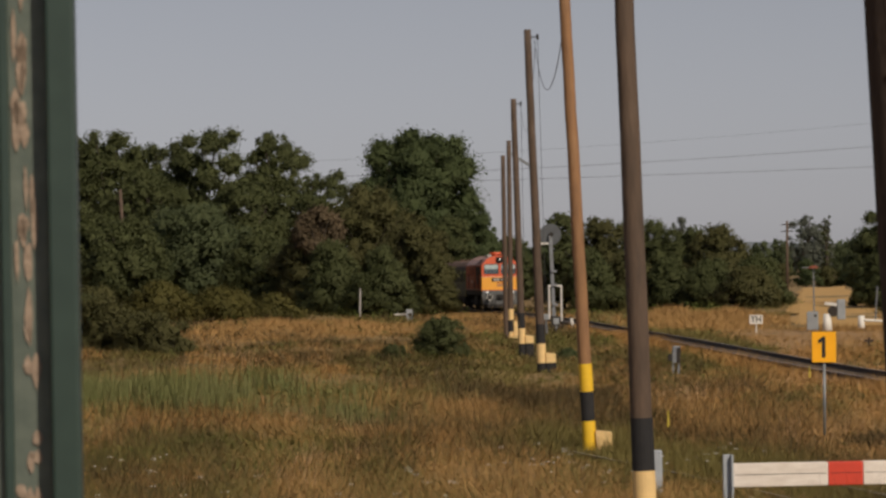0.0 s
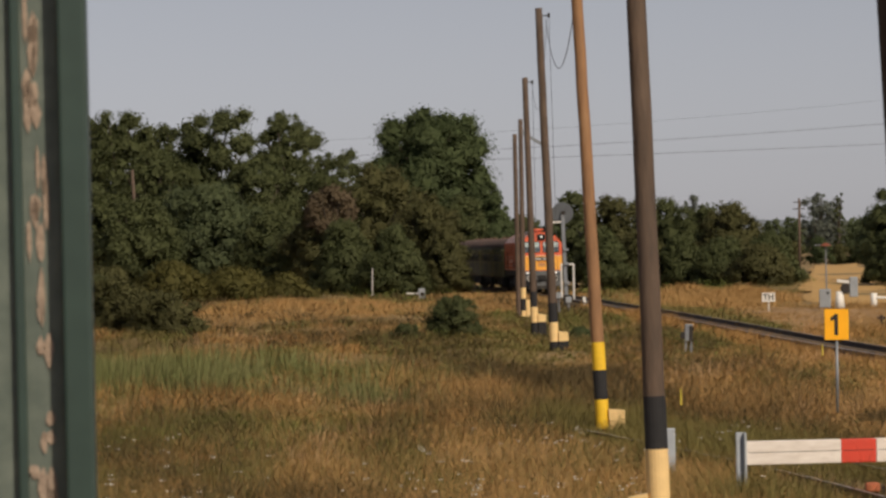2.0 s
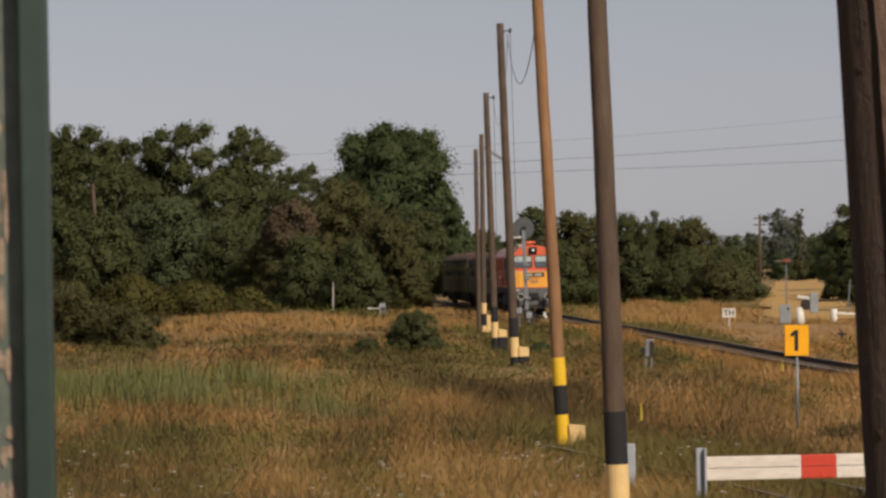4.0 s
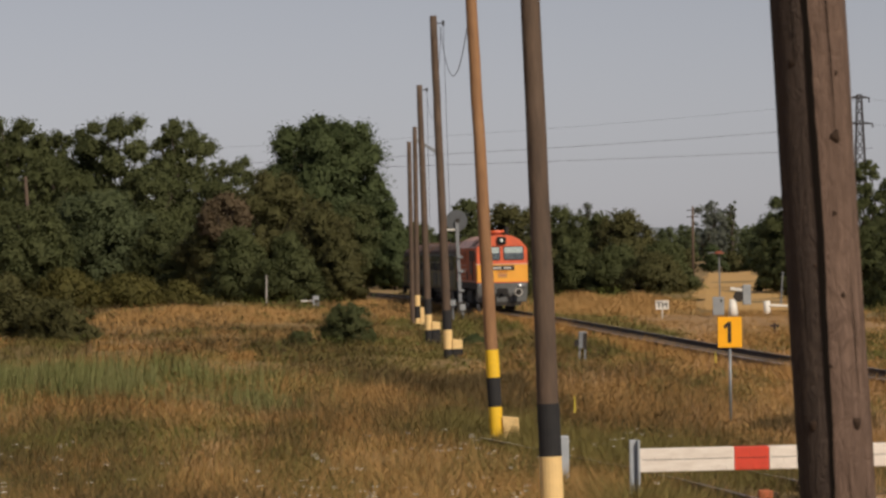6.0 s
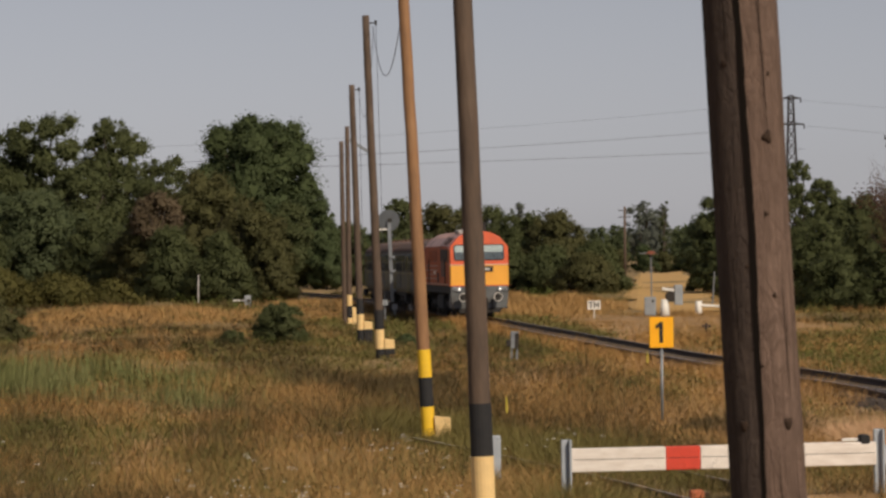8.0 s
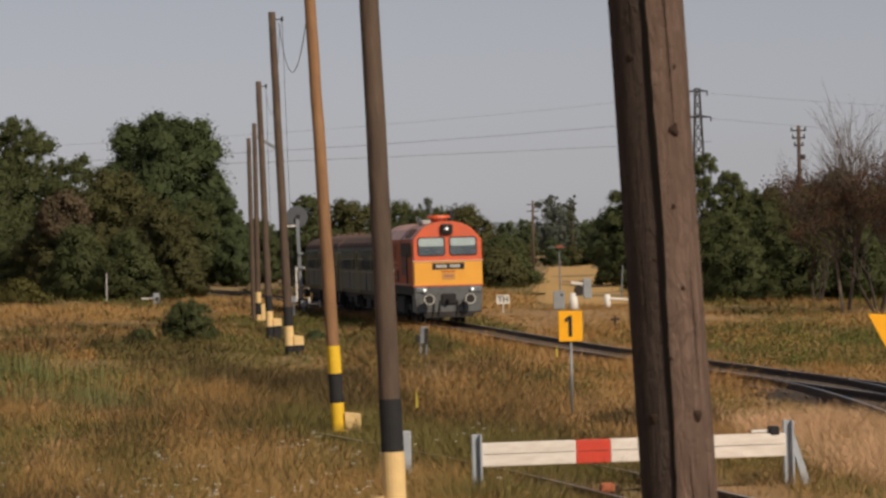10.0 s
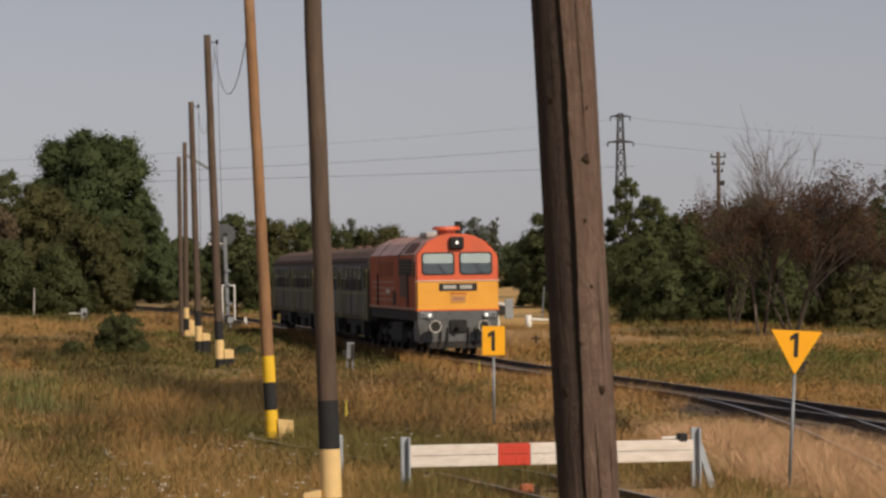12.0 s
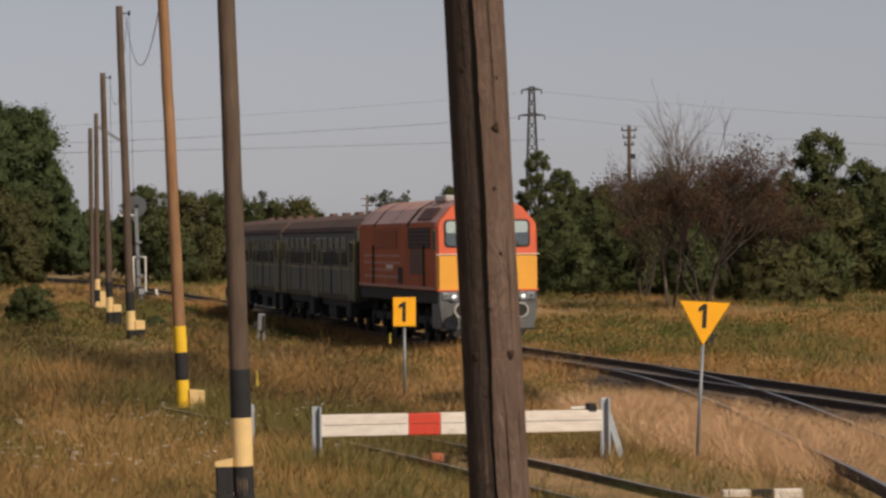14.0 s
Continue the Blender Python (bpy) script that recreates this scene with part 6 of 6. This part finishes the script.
        for z in (2.62, 2.40, 2.18, 1.96):
            part("side_stripe", box(s * 1.477, 11.6, z, 0.012, 7.6 if z != 2.18 else 5.0, 0.08), "loco_stripe", t, "faded pale stripe")
        part("side_number_bars", box(s * 1.478, 9.9, 2.28, 0.012, 1.4, 0.12), "loco_trim", t)
        part("sill_band", box(s * 1.480, 8.9, 1.68, 0.014, 15.6, 0.09), "loco_stripe", t)
    # frame, apron, lamps, buffers
    part("underframe", box(0, 8.7, 1.42, 2.8, 16.0, 0.38, 0.03), "rubber", t)
    ap = [(-1.44, 1.60), (1.44, 1.60), (1.44, 1.15), (1.38, 0.66), (1.24, 0.48), (-1.24, 0.48), (-1.38, 0.66), (-1.44, 1.15)]
    apron = part("apron", prism(ap, 0.32, at=Y0 + 0.12, bevel=0.02), "loco_grey", t, "dirty grey front apron")
    for x in (-1.34, 1.34):
        part("apron_skirt", box(x, Y0 + 0.9, 1.0, 0.08, 1.6, 1.0, 0.03), "loco_grey", t)
    part("plough", prism([(-1.15, 0.52), (1.15, 0.52), (1.0, 0.28), (-1.0, 0.28)], 0.08, at=Y0 - 0.02), "dark_iron", t)
    for s in (-1, 1):
        lh = part("lamp_case", rod((s * 1.02, Y0 - 0.03, 1.46), (s * 1.02, Y0 - 0.12, 1.46), 0.14, 0.13, 18, box(s * 1.24, Y0 - 0.03, 1.46, 0.24, 0.12, 0.22, 0.03)), "steel", apron)
        part("lamp", rod((s * 1.02, Y0 - 0.115, 1.46), (s * 1.02, Y0 - 0.13, 1.46), 0.055, 0.05, 18), "lamp_glow", lh, "lit marker lamp")
        part("tail_lamp", rod((s * 1.26, Y0 - 0.085, 1.46), (s * 1.26, Y0 - 0.10, 1.46), 0.06, seg=12), "cab_dark", lh)
        part("step", box(s * 1.25, Y0 + 0.0, 0.5, 0.3, 0.3, 0.05), "dark_iron", apron)
    buffers(t, Y0 - 0.02, 1.06, -1)
    cp = part("coupling", rod((0, Y0, 1.06), (0, Y0 - 0.34, 1.06), 0.07, 0.09, 10, box(0, Y0 - 0.05, 1.06, 0.62, 0.14, 0.46, 0.04)), "rubber", apron)
    for x in (-0.62, -0.38, 0.36, 0.6):
        part("brake_hose", rod((x, Y0 - 0.05, 1.0), (x * 1.05, Y0 - 0.2, 0.45), 0.035, 0.03, 8), "rubber", apron)
    part("fuel_tank", box(0, 8.7, 0.75, 2.6, 3.6, 0.8, 0.12), "rubber", t)
    bogie(t, 4.45, (-2.1, 0.0, 2.1), 0.525)
    bogie(t, 13.05, (-2.1, 0.0, 2.1), 0.525)
    return t


def make_coach():
    t = root("passenger_coach", pose(0, 0, 0), "dark grey-green passenger coach with a rusty brown roof", "railway carriage", "train")
    LEN, W = 24.5, 1.43
    half = [(W - 0.06, 1.05), (W, 1.25), (W, 3.35), (1.34, 3.58), (1.05, 3.85), (0.55, 4.0), (0.0, 4.05)]
    outline = half_to_full(half)
    n = len(outline)
    secs = []
    for y, sx, dz in ((0.5, 0.97, 0.1), (0.62, 1.0, 0.02), (1.2, 1.0, 0.0), (12.25, 1.0, 0.0), (LEN - 1.2, 1.0, 0.0), (LEN - 0.62, 1.0, 0.02), (LEN - 0.5, 0.97, 0.1)):
        secs.append([(x * sx, y, z - (dz if z > 3.4 else 0)) for x, z in outline])
    part("body", loft(secs, mi_of=lambda i: 1 if 2 <= i <= n - 4 else 0), ["coach_lower", "coach_roof"], t)
    for s in (-1, 1):
        part("upper_side", box(s * (W + 0.004), LEN / 2, 2.82, 0.012, LEN - 1.6, 1.02), "coach_upper", t, "dark grey window band")
        part("waist_rail", box(s * (W + 0.012), LEN / 2, 2.14, 0.03, LEN - 1.4, 0.05), "coach_yellow", t)
        part("gutter", box(s * (W + 0.01), LEN / 2, 3.40, 0.05, LEN - 1.2, 0.05), "rubber", t)
        for y in (1.45, 12.25, LEN - 1.45):
            dr = part("door", box(s * (W + 0.012), y, 2.1, 0.03, 1.3, 2.0, 0.01), "coach_lower", t)
            part("door_frame", box(s * (W + 0.02), y - 0.74, 2.1, 0.05, 0.2, 2.1, 0.01), "coach_yellow", dr, "faded yellow door edge")
            part("door_frame", box(s * (W + 0.02), y + 0.74, 2.1, 0.05, 0.12, 2.1, 0.01), "coach_yellow", dr, "faded yellow door edge")
            part("door_window", box(s * (W + 0.026), y, 2.72, 0.02, 0.8, 0.7, 0.03), "window_dark", dr)
            part("step", box(s * (W + 0.02), y, 0.75, 0.25, 1.2, 0.5, 0.02), "rubber", dr)
        for y0 in (2.7, 13.5):
            for k in range(5):
                y = y0 + 0.95 + k * 1.85
                wf = part("window", box(s * (W + 0.014), y, 2.74, 0.02, 1.5, 0.98, 0.03), "coach_upper", t)
                part("upper_pane", box(s * (W + 0.02), y, 3.0, 0.02, 1.4, 0.42, 0.02), "window_pale", wf)
                part("lower_pane", box(s * (W + 0.02), y, 2.51, 0.02, 1.4, 0.44, 0.02), "window_dark", wf)
                for q in range(5):
                    part("window_bar", box(s * (W + 0.028), y - 0.56 + q * 0.28, 2.5, 0.02, 0.06, 0.44), "coach_upper", wf)
        for y in (4.55, 7.4, 10.1, 15.4, 17.2, 20.9):
            part("pillar_strip", box(s * (W + 0.022), y, 2.1, 0.03, 0.16, 1.7, 0.01), "coach_yellow" if y in (4.55, 10.1, 15.4, 20.9) else "coach_lower", t, "faded yellow pillar strip")
    for e in (0.3, LEN - 0.3):
        part("gangway", box(0, e, 2.3, 1.0, 0.5, 2.2, 0.08), "rubber", t, "black rubber gangway")
    for y in (4, 8, 12, 16, 20):
        part("roof_vent", rod((0.2, y, 4.0), (0.2, y, 4.16), 0.2, 0.16, 10), "coach_roof", t)
    part("underframe", box(0, LEN / 2, 0.95, 2.5, LEN - 1.6, 0.3, 0.02), "rubber", t)
    for y, l in ((9, 2.2), (12.6, 1.6), (15.6, 1.8)):
        for x in (-0.75, 0.75):
            part("equipment_box", box(x, y, 0.62, 0.9, l, 0.55, 0.04), "rubber", t)
    for y, f in ((0.5, -1), (LEN - 0.5, 1)):
        buffers(t, y + 0.02 * f, 1.06, f, "dark_iron")
    bogie(t, 3.4, (-1.25, 1.25), 0.46, 1.05)
    bogie(t, LEN - 3.4, (-1.25, 1.25), 0.46, 1.05)
    return t


# ---------------------------------------------------------------- build
make_ground()
make_track("main_track", MAIN, 0, MAIN.s[-1], RAIL_Z, "curved main railway track on dark ballast")
make_track("branch_track", BRANCH, 0, BRANCH.s[-1] - 4, RAIL_Z - 0.02, "worn branch track joining at the points", bed=False, step=1.0)
make_track("siding_track", SIDING, 0, SIDING.s_at(70.5), SIDING_Z, "rusty overgrown siding track", bed=False, step=1.0)
make_poles()
make_wires()
make_signs()
make_signal()
make_buffer_stop()
make_near_post()
loco = make_loco()
loco_wheels = list(WHEELS)
WHEELS.clear()
coach_a = make_coach()
coach_wheels = list(WHEELS)
coach_b = copy_thing(coach_a, pose(0, 0, 0))
tagged(coach_b, "last dark grey-green passenger coach of the train")
make_trees()
make_grass()

# sleepers of the main track, branch and siding
bm = box(0, 0, 0, 2.5, 0.25, 0.16, 0.015)
sleeper_mesh = finish("sleeper", bm, "sleeper")
first = True
for top_name, line, y0, y1, z, gap in (("main_track", MAIN, 45, 150, RAIL_Z - 0.235, 0.65), ("siding_track", SIDING, 28, 70, SIDING_Z - 0.235, 0.75)):
    s, s_end = line.s_at(y0), line.s_at(y1)
    while s < s_end:
        x, y = line.at(s)
        x2, y2 = line.at(s + 0.5)
        ob = sleeper_mesh if first else new("sleeper", sleeper_mesh.data)
        first = False
        ob.parent = bpy.data.objects[top_name]
        ob.matrix_basis = pose(x, y, z, 0, 0, math.degrees(math.atan2(-(x2 - x), y2 - y)))
        s += gap


# ---------------------------------------------------------------- what moves
START = MAIN.s_at(291.0)        # the engine's buffers at the start
RUN = ((0.0, 0.0), (3.0, 40.0), (6.5, 87.0), (9.0, 121.5), (11.3, 154.5), (12.5, 172.3), (14.0, 189.5))


def run(t):
    """Metres run after t seconds, smoothed between the known ones."""
    ts = np.linspace(t - 0.8, t + 0.8, 17)
    a, b = zip(*((-3.0, -40.0), *RUN, (17.0, 223.0)))
    return float(np.mean(np.interp(ts, a, b)))


def vehicle_pose(front, a, b):
    p, q = Vector(MAIN.at(front + a)), Vector(MAIN.at(front + b))
    d = (q - p).normalized()
    o = p - d * a
    return pose(o.x, o.y, RAIL_Z, 0, 0, math.degrees(math.atan2(-d.x, d.y)))


def motions():
    times = [i * 0.25 for i in range(57)]
    for thing, back, a, b in ((loco, 0.0, 4.45, 13.05), (coach_a, 17.35, 3.4, 21.1), (coach_b, 41.85, 3.4, 21.1)):
        walk(thing, [(t, vehicle_pose(START - run(t) + back, a, b)) for t in times])
    for ob, y, r in loco_wheels + coach_wheels + [(o, o.location.y, 0.46) for o in coach_b.children_recursive if o.name.startswith("wheelset")]:
        walk(ob, [(k / FPS, pose(0, y, r, math.degrees(run(k / FPS) / r))) for k in range(14 * FPS + 1)])


motions()
